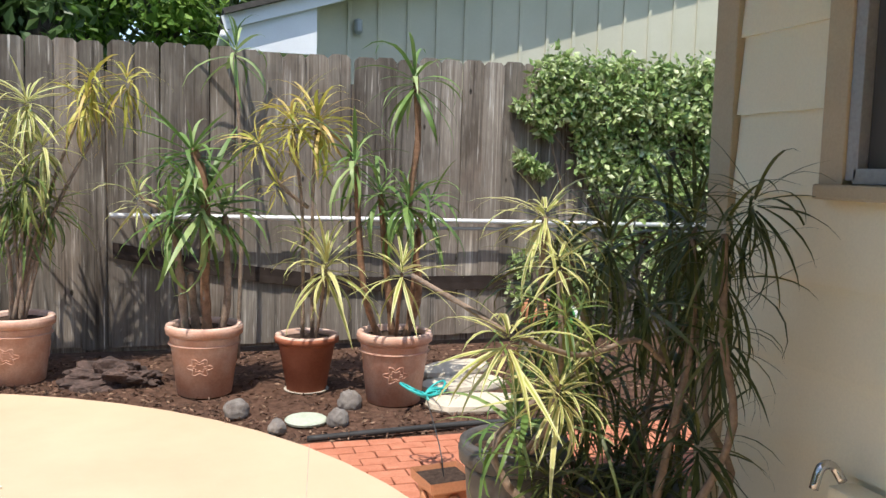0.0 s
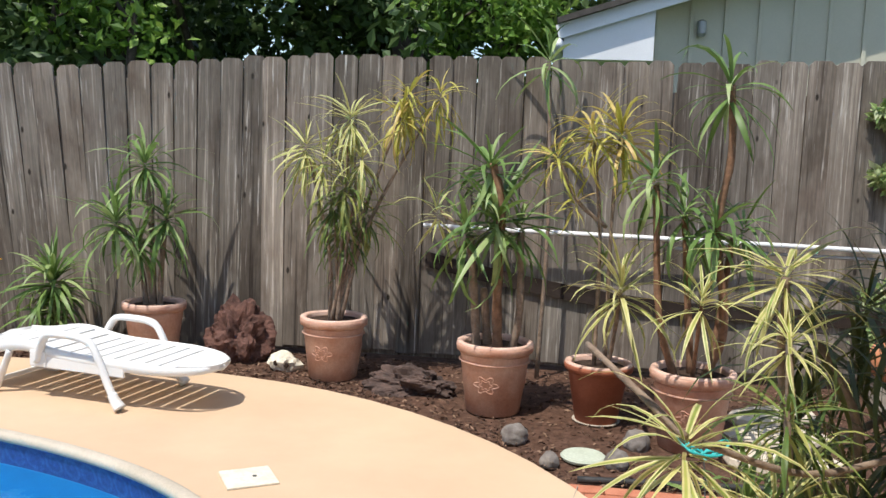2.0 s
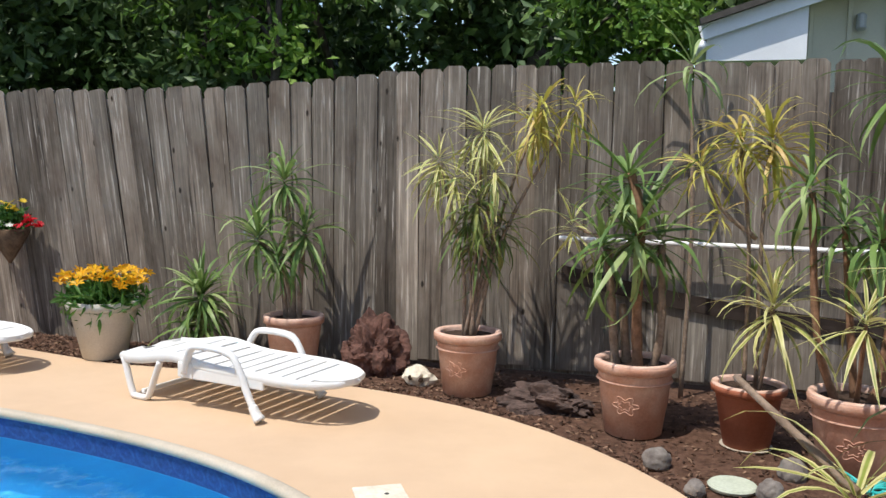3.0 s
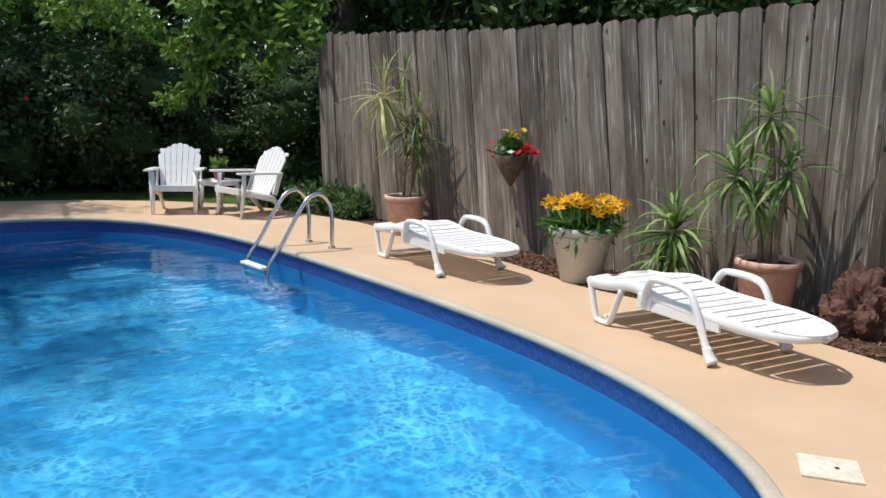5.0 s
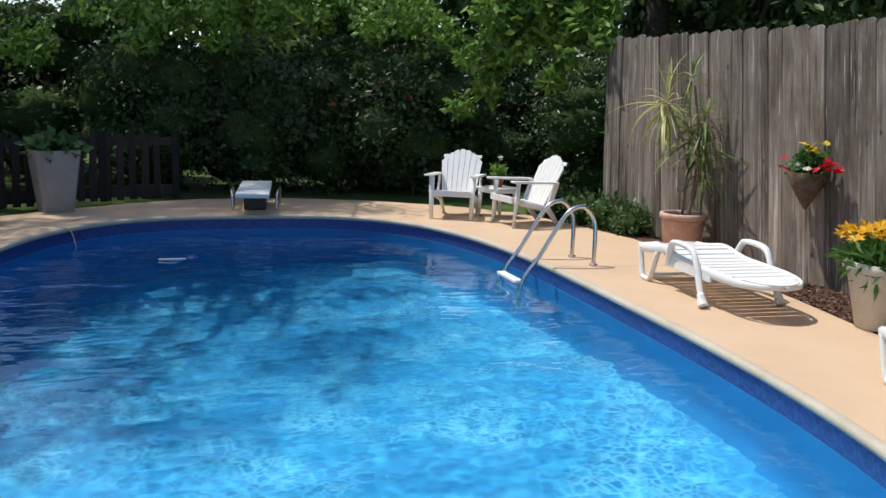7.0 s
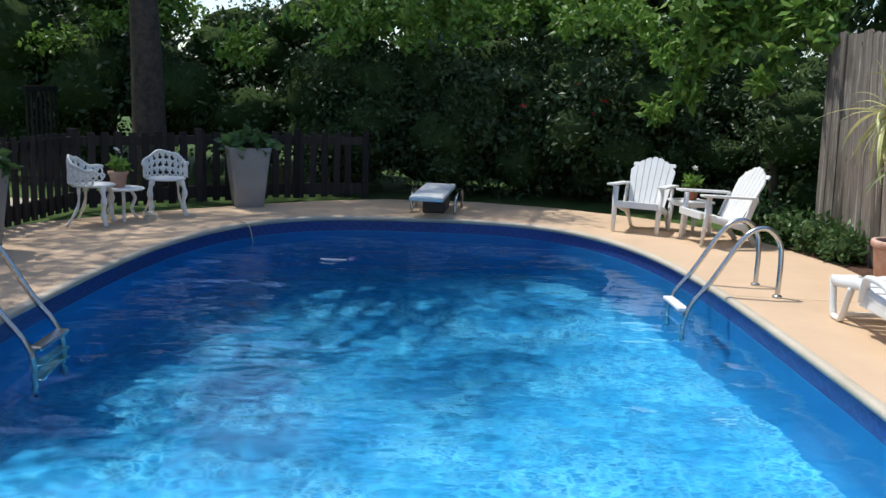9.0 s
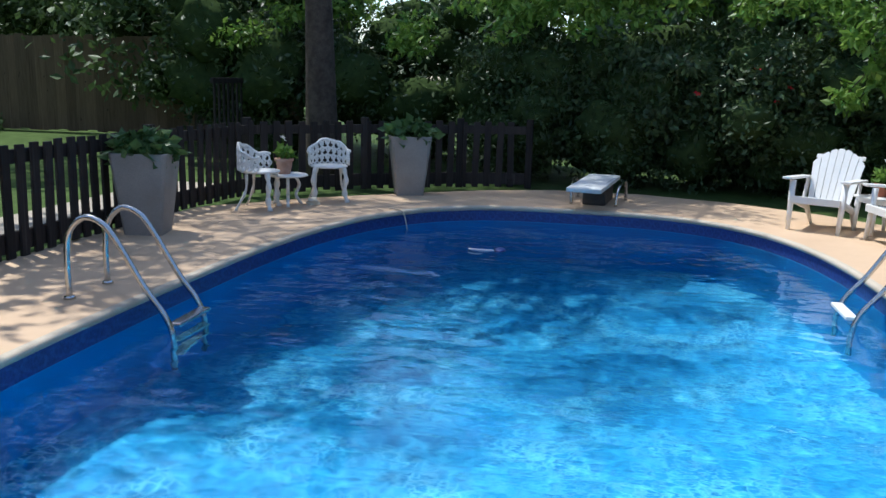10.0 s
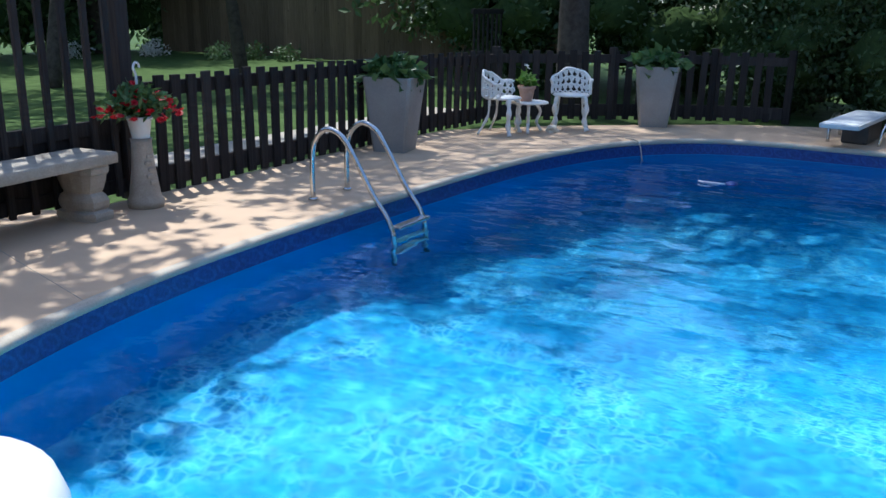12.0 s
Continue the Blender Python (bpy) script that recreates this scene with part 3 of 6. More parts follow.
COVE = ((-0.01, 0.35), (-0.02, 0.7), (-0.04, 0.86), (-0.10, 0.95), (-0.22, 1.0), (-0.6, 1.0), (-1.0, 1.0), (-1.5, 1.0), (-2.0, 1.0), (-2.4, 1.0), (-2.6, 1.0), (-PB, 1.0))
shell = [[(*pool_at(a, 0.0), -0.185) for a in ANG]]
for grow, k in COVE:
    r = []
    for a in ANG:
        x, y = pool_at(a, grow)
        r.append((x, y, -0.185 + (floor_z(x) + 0.185) * k))
    shell.append(r)
solo("wall_pool_side", ring_strip(bmesh.new(), shell[:5]), M_LINERWALL, "plain blue vinyl side of the pool under water", "pool liner", kind="structure", smooth=True)
# floor colour carries the painted caustics; the side wall stays plain
solo("floor_pool", ring_strip(bmesh.new(), shell[4:]), M_LINER, "blue vinyl pool floor under water with caustic light in its colour", "pool liner", kind="structure", smooth=True)
bm = bmesh.new()
bm.faces.new([bm.verts.new((*pool_at(a, 0.004), WATER_Z)) for a in ANG])
solo("water", bm, M_WATER, "clear blue rippling swimming pool water", "water", kind="structure").visible_shadow = False

# ground outside the deck, reaching the horizon
far = 400.0
gring = [[(o[0] + (o[0] - PC[0]) * -0.01, o[1] + (o[1] - PC[1]) * -0.01, -0.055) for o in outer]]
for r in (1.0, 1.6, 3.0, 8.0, 40.0):
    gring.append([(PC[0] + (o[0] - PC[0]) * r * 1.01, PC[1] + (o[1] - PC[1]) * r * 1.01, -0.05) for o in outer])
solo("ground", ring_strip(bmesh.new(), gring), M_GRASS, "mown green lawn beyond the pool fence", "ground", kind="structure")


def bed_mesh(poly, z0, z1, step=0.16):
    """A heaped bed over a polygon's strip: bumpy sheet with a skirt."""
    bm = bmesh.new()
    (x0, x1), f_lo, f_hi = poly
    nx, ny = int((x1 - x0) / step) + 1, 9
    grid = []
    for i in range(nx + 1):
        x = x0 + (x1 - x0) * i / nx
        lo, hi = f_lo(x), f_hi(x)
        row = []
        for j in range(ny + 1):
            t = j / ny
            y = lo + (hi - lo) * t
            edge = min(1, 5 * t)
            z = z0 + (z1 - z0) * edge + 0.02 * noise.noise((x * 4, y * 4, 0)) * edge
            row.append(bm.verts.new((x, y, z)))
        grid.append(row)
    for a, b in zip(grid, grid[1:]):
        for k in range(ny):
            bm.faces.new((a[k], b[k], b[k + 1], a[k + 1]))
    return bm


def deck_y(x):
    if x > -2.3:
        d = ARC_R ** 2 - (x - ARC_C[0]) ** 2
        return max(6.58, ARC_C[1] + math.sqrt(d)) if d > 0 else 6.58
    for (x1, y1), (x2, y2) in zip(DECK_EDGE, DECK_EDGE[1:]):
        if x2 <= x <= x1 and y1 > 6:
            return y1 + (y2 - y1) * (x - x1) / (x2 - x1)
    return 8.3


bed = solo("ground_mulch_bed", bed_mesh(((-9.6, 6.5), lambda x: deck_y(x) - 0.01, lambda x: 9.25), -0.03, 0.0, 0.1), M_MULCH, "dark red-brown bark mulch bed along the fence", "mulch bed", kind="structure", smooth=True)
# loose bark chips
ch = []
for k in range(9000):
    x = RND.uniform(-6, 3.5)
    y0 = deck_y(x)
    ch.append((x, y0 + (8.98 - y0) * RND.random() ** 1.2 + 0.02, RND.uniform(-0.005, 0.012)))
M_CHIP = leafy("bark_chips", (0.04, 0.022, 0.015), (0.13, 0.075, 0.052), (0.30, 0.19, 0.13), island=True, trans=0.0, rough=0.95)
tagged(leaf_cards("bark_chips", np.array(ch), 0.0, 0.04, M_CHIP, None, 2.6, "loose dark bark chips on the mulch bed", 0.25), category="bark chips")

# ---- neighbour's house over the fence ----
nh = thing("neighbour_house", "sage-painted panelled house with white gable trim behind the fence", "house")
NX, NY = 1.38, 12.0
bm = boxed(((NX + 14) / 2, NY + 2.0, 2.2), (14 - NX, 4.0, 4.4))
part("wall", bm, M_NWALL, nh)
for k in range(24):
    part("batten", boxed((NX + 0.06 + k * 0.36, NY - 0.012, 2.0), (0.045, 0.03, 3.96), None, 0.006), M_NWALL, nh)
SL = 0.318
ang = math.atan(SL)


def rake(x0, x1, y, z_at, h, t, material, name):
    c = ((x0 + x1) / 2, y, z_at((x0 + x1) / 2))
    part(name, boxed(c, ((x1 - x0) / math.cos(ang), t, h), Matrix.Rotation(-ang, 4, "Y")), material, nh)


zr = lambda x: 3.13 + SL * (x - 0.46)
rake(0.35, 8.0, NY - 0.34, lambda x: zr(x) - 0.02, 0.15, 0.04, M_WHITEPAINT, "fascia")
rake(0.35, 8.0, NY + 1.8, lambda x: zr(x) + 0.09, 0.06, 4.5, M_ROOF, "roof")
rake(0.37, 8.0, NY - 0.16, lambda x: zr(x) - 0.02, 0.04, 0.33, M_WHITEPAINT, "soffit")
bm = bmesh.new()
gp = [(0.42, 2.80), (1.38, 2.80), (1.38, zr(1.38) - 0.05), (0.42, zr(0.42) - 0.05)]
ga = [bm.verts.new((x, NY - 0.30, z)) for x, z in gp]
gb = [bm.verts.new((x, NY + 0.2, z)) for x, z in gp]
bm.faces.new(ga)
bm.faces.new(gb[::-1])
for k in range(4):
    bm.faces.new((ga[k], ga[(k + 1) % 4], gb[(k + 1) % 4], gb[k]))
part("gable_return", bm, M_WHITEPAINT, nh)
part("gutter", tube([(0.37, NY - 0.36, 2.95), (0.37, NY + 3.6, 2.95)], 0.06), M_WHITEPAINT, nh, smooth=True)
part("wall_vent", lathe([(0.03, 0), (0.05, 0.03), (0.05, 0.16), (0.02, 0.18)], 10), M_ALU, nh).matrix_basis = pose(1.9, NY - 0.06, 3.1)

# ---- own house wall beside the start ----
HX, HY = 1.82, 4.47
hw = thing("wall_house", "cream lap-sided house wall with taupe trim and a window", "house wall", kind="structure")
for k in range(10):
    z0 = -0.08 + k * 0.265
    bm = bmesh.new()
    y0, y1 = -7.0, HY
    segs = [(y0, y1)] if z0 + 0.265 < 1.52 or z0 > 2.3 else [(y0, 2.74), (4.0, y1)]
    for a, b in segs:
        vs = [bm.verts.new(p) for p in ((HX - 0.022, a, z0), (HX - 0.022, b, z0), (HX - 0.004, b, z0 + 0.272), (HX - 0.004, a, z0 + 0.272), (HX + 0.03, a, z0), (HX + 0.03, b, z0), (HX + 0.03, b, z0 + 0.272), (HX + 0.03, a, z0 + 0.272))]
        for f in ((0, 1, 2, 3), (7, 6, 5, 4), (0, 4, 5, 1), (1, 5, 6, 2), (2, 6, 7, 3), (3, 7, 4, 0)):
            bm.faces.new([vs[i] for i in f])
    part("siding_board", bm, M_HOUSE, hw)
part("wall_core", boxed((HX + 1.1, -1.3, 1.2), (2.1, 11.5, 2.6)), M_HOUSE, hw)
part("corner_trim", boxed((HX - 0.012, HY + 0.065, 1.28), (0.05, 0.125, 2.5), None, 0.006), M_TRIM, hw)
part("corner_trim", boxed((HX + 0.07, HY + 0.118, 1.28), (0.11, 0.03, 2.5), None, 0.006), M_TRIM, hw)
part("foundation", boxed((HX + 0.02, -1.3, 0.03), (0.06, 11.4, 0.16)), M_CONC, hw)
# eave stays out of view; its depth is set to shade wall and plants
part("eave", boxed((2.62, -1.0, 2.66), (3.8, 12.0, 0.14)), M_TRIM, hw)
win = thing("window_1", "dark aluminium-framed window with taupe wooden casing", "window", kind="structure")
for c, s in (((HX - 0.02, 3.975, 1.98), (0.05, 0.095, 0.94)), ((HX - 0.02, 2.76, 1.98), (0.05, 0.1, 0.94)), ((HX - 0.03, 3.37, 2.47), (0.05, 1.36, 0.09))):
    part("casing", boxed(c, s, None, 0.005), M_TRIM, win)
part("window_sill", boxed((HX - 0.03, 3.37, 1.525), (0.07, 1.31, 0.045), None, 0.008), M_TRIM, win)
for c, s in (((HX - 0.015, 3.905, 1.99), (0.04, 0.045, 0.86)), ((HX - 0.015, 2.835, 1.99), (0.04, 0.045, 0.86)), ((HX - 0.015, 3.37, 1.572), (0.04, 1.06, 0.045)), ((HX - 0.015, 3.37, 2.39), (0.04, 1.06, 0.05)), ((HX - 0.018, 3.36, 1.98), (0.035, 0.04, 0.76))):
    part("window_frame", boxed(c, s, None, 0.004), M_ALU, win)
part("pane", boxed((HX + 0.004, 3.63, 1.98), (0.008, 0.50, 0.78)), M_GLASS, win)
part("pane", boxed((HX + 0.004, 3.10, 1.98), (0.008, 0.50, 0.78)), M_GLASS, win)
tap = thing("outdoor_tap_box", "pale utility box with a tap on the house wall", "tap box")
part("box_body", boxed((HX - 0.07, 3.74, 0.62), (0.1, 0.16, 0.16), None, 0.01), M_HOUSE, tap)
part("tap", tube(smooth_path([(HX - 0.1, 3.78, 0.72), (HX - 0.12, 3.8, 0.76), (HX - 0.16, 3.8, 0.76), (HX - 0.18, 3.8, 0.70)], 4), 0.014), M_STEEL, tap, smooth=True)

# ---- potted plants along the fence ----
def plant(name, label, at):
    return thing(name, label, "potted plant", pose(*at), "potted plants along the fence")


POT_LABEL = "pink terracotta pot with rosette relief and pale rim"
pot("terracotta_pot", POT_LABEL + " by coral", (-1.17, 8.34, 0.0), 0.236, 0.18, 0.47, M_TERRA, M_TERRARIM, relief=True, group="terracotta pots")
pot("terracotta_pot", POT_LABEL + " by lava", (0.08, 7.78, 0.0), 0.24, 0.18, 0.48, M_TERRA, M_TERRARIM, relief=True, group="terracotta pots")
pot("terracotta_pot", "smooth dark red terracotta pot with pale rim on a saucer", (0.76, 7.72, 0.0), 0.205, 0.135, 0.40, M_TERRA2, M_TERRARIM, group="terracotta pots")
pot("terracotta_pot", POT_LABEL + " by flagstones", (1.29, 7.33, 0.0), 0.236, 0.18, 0.48, M_TERRA, M_TERRARIM, relief=True, group="terracotta pots")
pot("terracotta_pot", "pink terracotta pot with pale rim behind a lounger", (-2.68, 8.52, 0.0), 0.23, 0.175, 0.46, M_TERRA, M_TERRARIM, group="terracotta pots")
pot("terracotta_pot", "shaded pink terracotta pot in the fence corner", (-7.35, 8.62, 0.0), 0.235, 0.18, 0.46, M_TERRA, M_TERRARIM, group="terracotta pots")
pot("planter_pot", "tall taupe glazed planter with golden lilies", (-4.40, 8.38, 0.0), 0.29, 0.18, 0.50, M_TAUPE, M_TAUPE)
pot("dark_plastic_pot", "dark grey plastic nursery pot on the brick path", (1.12, 4.74, -0.02), 0.19, 0.14, 0.60, M_DARKPOT, M_DARKPOT)

# plant A: tall dracaena with yellow tops
p = plant("dracaena_plant", "tall dracaena with drooping yellow-green tufts on thin canes", (-1.17, 8.34, 0.38))
headsA = [(-0.24, -0.02, 1.34, BL_DRAC, 30), (-0.1, -0.05, 1.22, BL_DRAC, 24), (0.10, -0.05, 1.56, BL_DRAC, 38), (0.50, 0.08, 1.74, BL_YELLOW, 30), (0.46, 0.02, 1.58, BL_YELLOW, 24), (0.73, 0.1, 1.75, BL_YELLOW, 22), (0.2, -0.1, 1.27, BL_DRAC, 24), (0.08, -0.12, 1.06, BL_OLIVE, 30), (-0.02, 0.0, 0.92, BL_OLIVE, 34), (0.22, 0.05, 0.86, BL_OLIVE, 30), (0.05, 0.05, 0.74, BL_OLIVE, 26)]
for i, (x, y, z, bl, n) in enumerate(headsA):
    leaf_head(p, (x, y, z + 0.02), bl, int(n * 1.5), -75, 55, 0.96)
    if i in (0, 2, 3, 5, 6, 8, 9):
        stem(p, [(0.03 * (i % 3) - 0.03, 0.02 * (i % 2), 0), (x * 0.3 + 0.02, y * 0.3, z * 0.45), (x, y, z)], 0.017, 0.009, M_CANE)
# plant L: yucca behind the lounger
p = plant("yucca_plant", "green yucca with two tufts on a cane, in terracotta", (-2.68, 8.52, 0.36))
for x, y, z, n, s in ((-0.06, -0.05, 1.22, 30, 0.95), (-0.26, -0.12, 0.76, 34, 0.98), (0.1, 0.0, 0.80, 28, 0.9), (-0.1, -0.05, 0.58, 22, 0.85)):
    leaf_head(p, (x, y, z), BL_YUCCA, int(n * 1.75), -48, 75, s * 1.02)
    stem(p, [(x * 0.3, 0.03, 0), (x * 0.5, 0.02, z * 0.5), (x, y, z)], 0.024, 0.02, M_CANE)
# small yucca on the ground between the planters
p = thing("yucca_plant", "low dense green yucca growing against the fence", "potted plant", pose(-3.62, 8.66, 0.0), "potted plants along the fence")
stem(p, [(0, 0, 0), (0.02, 0, 0.25), (0.02, -0.02, 0.5)], 0.035, 0.03, M_CANE)
leaf_head(p, (0.02, -0.04, 0.58), BL_YUCCA, 120, -50, 80, 1.06)
leaf_head(p, (0.0, -0.06, 0.34), BL_YUCCA, 40, -60, 20, 0.85)
# plant B: yucca with broad leaves and thick canes
p = plant("yucca_plant", "broad-leaved green yucca on thick reddish canes, in terracotta", (0.08, 7.78, 0.38))
for x, y, z, n, bl, s in ((-0.08, 0.0, 1.30, 34, BL_YUCCA, 1.0), (-0.02, -0.08, 0.98, 40, BL_YUCCA, 1.1), (-0.22, -0.05, 0.88, 22, BL_YUCCA, 0.95), (-0.42, 0.0, 0.98, 16, BL_DRAC, 0.7), (0.12, 0.05, 0.92, 20, BL_YUCCA, 0.95)):
    leaf_head(p, (x, y, z - 0.03), bl, int(n * 1.2), -55, 70, s * 1.05)
for ctrl, r in (([(0.02, -0.02, 0), (0.0, -0.03, 0.4), (0.0, -0.05, 1.0), (-0.08, 0.0, 1.3)], 0.034), ([(-0.12, 0.0, 0), (-0.15, 0.0, 0.35), (-0.2, -0.03, 0.85)], 0.03), ([(-0.05, 0.05, 0), (-0.1, 0.03, 0.5)], 0.03), ([(0.1, 0.02, 0), (0.15, 0.0, 0.3), (0.13, 0.04, 0.9)], 0.028), ([(-0.2, -0.02, 0.85), (-0.35, 0, 0.9), (-0.42, 0, 0.98)], 0.012)):
    stem(p, ctrl, r, r * 0.8, M_CANE2 if r > 0.03 else M_CANE)
# tall yucca head above the fence line behind plant B
p = thing("yucca_plant", "slender yucca whose single tuft tops the fence", "potted plant", pose(0.35, 8.75, 0.0), "potted plants along the fence")
stem(p, [(0, 0, 0), (0.03, 0, 1.2), (-0.02, 0, 2.42)], 0.018, 0.014, M_CANE)
leaf_head(p, (-0.02, 0, 2.46), BL_YUCCA, 16, -45, 85, 1.0)
# plant C: yellow dracaena
p = plant("dracaena_plant", "yellowing dracaena with arching tufts on slim grey canes", (0.76, 7.72, 0.32))
for x, y, z, n, bl, s in ((-0.12, 0.0, 1.56, 36, BL_YELLOW, 1.0), (0.06, 0.03, 1.58, 40, BL_YELLOW, 1.15), (-0.34, 0.0, 1.40, 26, BL_YELLOW, 0.85), (-0.20, 0.0, 1.12, 18, BL_YELLOW, 0.7), (0.10, -0.2, 0.62, 34, BL_DRAC, 1.15), (0.0, 0.05, 0.75, 16, BL_OLIVE, 0.8)):
    leaf_head(p, (x, y, z), bl, int(n * 1.35), -25 if bl is BL_YELLOW else -35, 55 if bl is BL_YELLOW else 70, s * 1.0, (RND.uniform(-12, 12), RND.uniform(-26, 26)) if bl is BL_YELLOW else (0, 0))
for ctrl in ([(-0.03, 0, 0), (-0.04, 0, 0.9), (-0.12, 0, 1.56)], [(0.04, 0.02, 0), (0.03, 0, 1.0), (0.06, 0.03, 1.58)], [(0.0, 0, 0.95), (-0.2, 0, 1.12), (-0.34, 0, 1.4)], [(0.05, -0.03, 0), (0.08, -0.12, 0.3), (0.10, -0.2, 0.62)]):
    stem(p, ctrl, 0.014, 0.011, M_CANE)
# plant D: branching yucca
p = plant("yucca_plant", "branching green yucca with rough brown canes, in terracotta", (1.29, 7.33, 0.40))
for x, y, z, n, s in ((0.10, 0.0, 1.80, 30, 1.0), (-0.29, 0.0, 1.27, 30, 0.95), (0.06, -0.05, 1.0, 36, 1.0), (-0.10, 0.1, 1.05, 22, 0.9), (0.25, 0.1, 0.98, 20, 0.9)):
    leaf_head(p, (x, y, z - 0.04), BL_YUCCA, n, -50, 65, s)
leaf_head(p, (-0.02, -0.25, 0.56), BL_DRAC, 26, -35, 75, 1.05)
for ctrl, r in (([(0.06, 0, 0), (0.16, 0, 0.35), (0.08, 0, 0.9), (0.13, 0, 1.35), (0.10, 0, 1.8)], 0.026), ([(-0.1, 0, 0), (-0.22, 0, 0.4), (-0.29, 0, 1.27)], 0.024), ([(0, 0.05, 0), (-0.05, 0.08, 0.5), (-0.1, 0.1, 1.05)], 0.024), ([(0.1, 0.05, 0), (0.2, 0.1, 0.98)], 0.022), ([(-0.02, -0.1, 0), (-0.02, -0.25, 0.56)], 0.014)):
    stem(p, ctrl, r, r * 0.8, M_CANE2)
# plant E: variegated dracaenas in the dark pot
p = thing("dracaena_plant", "variegated yellow-green dracaena with spreading crooked canes", "potted plant", pose(1.12, 4.74, 0.50))
for x, y, z, n, s, bl in ((-0.20, -0.66, 0.96, 40, 0.52, BL_DRAC), (-0.44, -1.02, 0.69, 30, 0.56, BL_DRAC), (-0.24, -0.88, 0.52, 36, 0.54, BL_DRAC), (-0.24, -0.90, 0.72, 30, 0.46, BL_OLIVE), (-0.22, -0.8, 0.84, 24, 0.42, BL_DRAC), (-0.14, -0.75, 0.62, 26, 0.42, BL_OLIVE), (-0.17, -0.7, 0.5, 22, 0.42, BL_OLIVE)):
    leaf_head(p, (x, y, z), bl, int(n * 1.2), -50, 50, s * 0.92)
leaf_head(p, (-0.2, -0.5, 0.34), BL_YUCCA, 26, -20, 85, 0.62)
leaf_head(p, (-0.1, -0.2, 0.2), BL_YUCCA, 16, -10, 85, 0.7)
for ctrl, r in (([(0.0, 0, 0), (-0.05, -0.3, 0.35), (-0.18, -0.6, 0.75), (-0.20, -0.66, 0.96)], 0.011), ([(0.02, 0, 0), (-0.1, -0.5, 0.3), (-0.2, -0.8, 0.55), (-0.22, -0.8, 0.84)], 0.010), ([(0.22, -0.62, 0.50), (0.05, -0.75, 0.60), (-0.2, -0.9, 0.60), (-0.44, -1.02, 0.69)], 0.008), ([(-0.44, -1.02, 0.69), (-0.52, -0.9, 0.74), (-0.62, -0.75, 0.80)], 0.008), ([(0.05, 0, 0), (-0.15, -0.6, 0.3), (-0.24, -0.88, 0.52)], 0.009)):
    stem(p, ctrl, r, r * 0.8, M_CANE)
# dark dracaenas by the house corner
HD = [(0.14, -0.22, 1.38, 34), (0.16, -0.2, 1.05, 30), (-0.3, 0.1, 1.05, 34), (-0.28, 0.12, 1.25, 30), (0.3, -0.12, 1.45, 40), (-0.3, 0.05, 0.6, 30), (-0.25, 0.0, 0.3, 30), (0.12, -0.1, 0.2, 30), (-0.12, 0.05, 1.30, 30), (0.12, -0.05, 1.36, 34), (0.22, -0.12, 1.22, 32), (0.0, 0.0, 1.12, 28), (0.25, 0.0, 1.02, 26), (-0.18, 0.02, 0.86, 26), (0.16, -0.1, 0.70, 28), (0.05, 0.05, 0.55, 24), (-0.08, -0.05, 0.42, 28), (0.2, -0.1, 0.36, 24)]
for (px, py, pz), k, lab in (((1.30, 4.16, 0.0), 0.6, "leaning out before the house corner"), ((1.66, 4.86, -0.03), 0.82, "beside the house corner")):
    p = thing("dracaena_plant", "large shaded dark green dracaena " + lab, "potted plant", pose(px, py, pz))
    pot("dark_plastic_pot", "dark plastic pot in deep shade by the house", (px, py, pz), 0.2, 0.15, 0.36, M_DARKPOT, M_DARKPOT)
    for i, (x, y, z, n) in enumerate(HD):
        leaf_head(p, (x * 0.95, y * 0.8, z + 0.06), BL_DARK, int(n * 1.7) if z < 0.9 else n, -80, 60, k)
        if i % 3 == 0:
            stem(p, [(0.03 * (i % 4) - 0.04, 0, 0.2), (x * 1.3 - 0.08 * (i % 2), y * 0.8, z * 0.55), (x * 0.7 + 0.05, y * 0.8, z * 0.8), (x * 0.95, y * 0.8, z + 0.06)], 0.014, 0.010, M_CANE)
# corner dracaena
p = plant("dracaena_plant", "dracaena with pale arching leaves in the far fence corner", (-7.35, 8.62, 0.36))
for x, y, z, n, s, bl in ((-0.25, -0.15, 1.30, 34, 1.1, BL_DRAC), (0.1, 0.1, 1.12, 30, 0.95, BL_OLIVE), (0.0, -0.02, 1.55, 18, 0.8, BL_OLIVE), (0.1, 0.1, 0.82, 34, 0.95, BL_OLIVE), (0.12, 0.12, 0.56, 28, 0.9, BL_OLIVE), (-0.05, 0.05, 0.95, 26, 0.95, BL_OLIVE)):
    leaf_head(p, (x, y, z), bl, int(n * 1.3), -70, 70, s * 1.3)
for ctrl in ([(-0.03, 0, 0), (-0.05, 0, 0.7), (-0.25, -0.15, 1.3)], [(0.05, 0, 0), (0.08, 0.08, 0.6), (0.0, 0, 1.55)], [(0.02, 0.03, 0), (0.1, 0.1, 1.1)]):
    stem(p, ctrl, 0.018, 0.012, M_CANE)


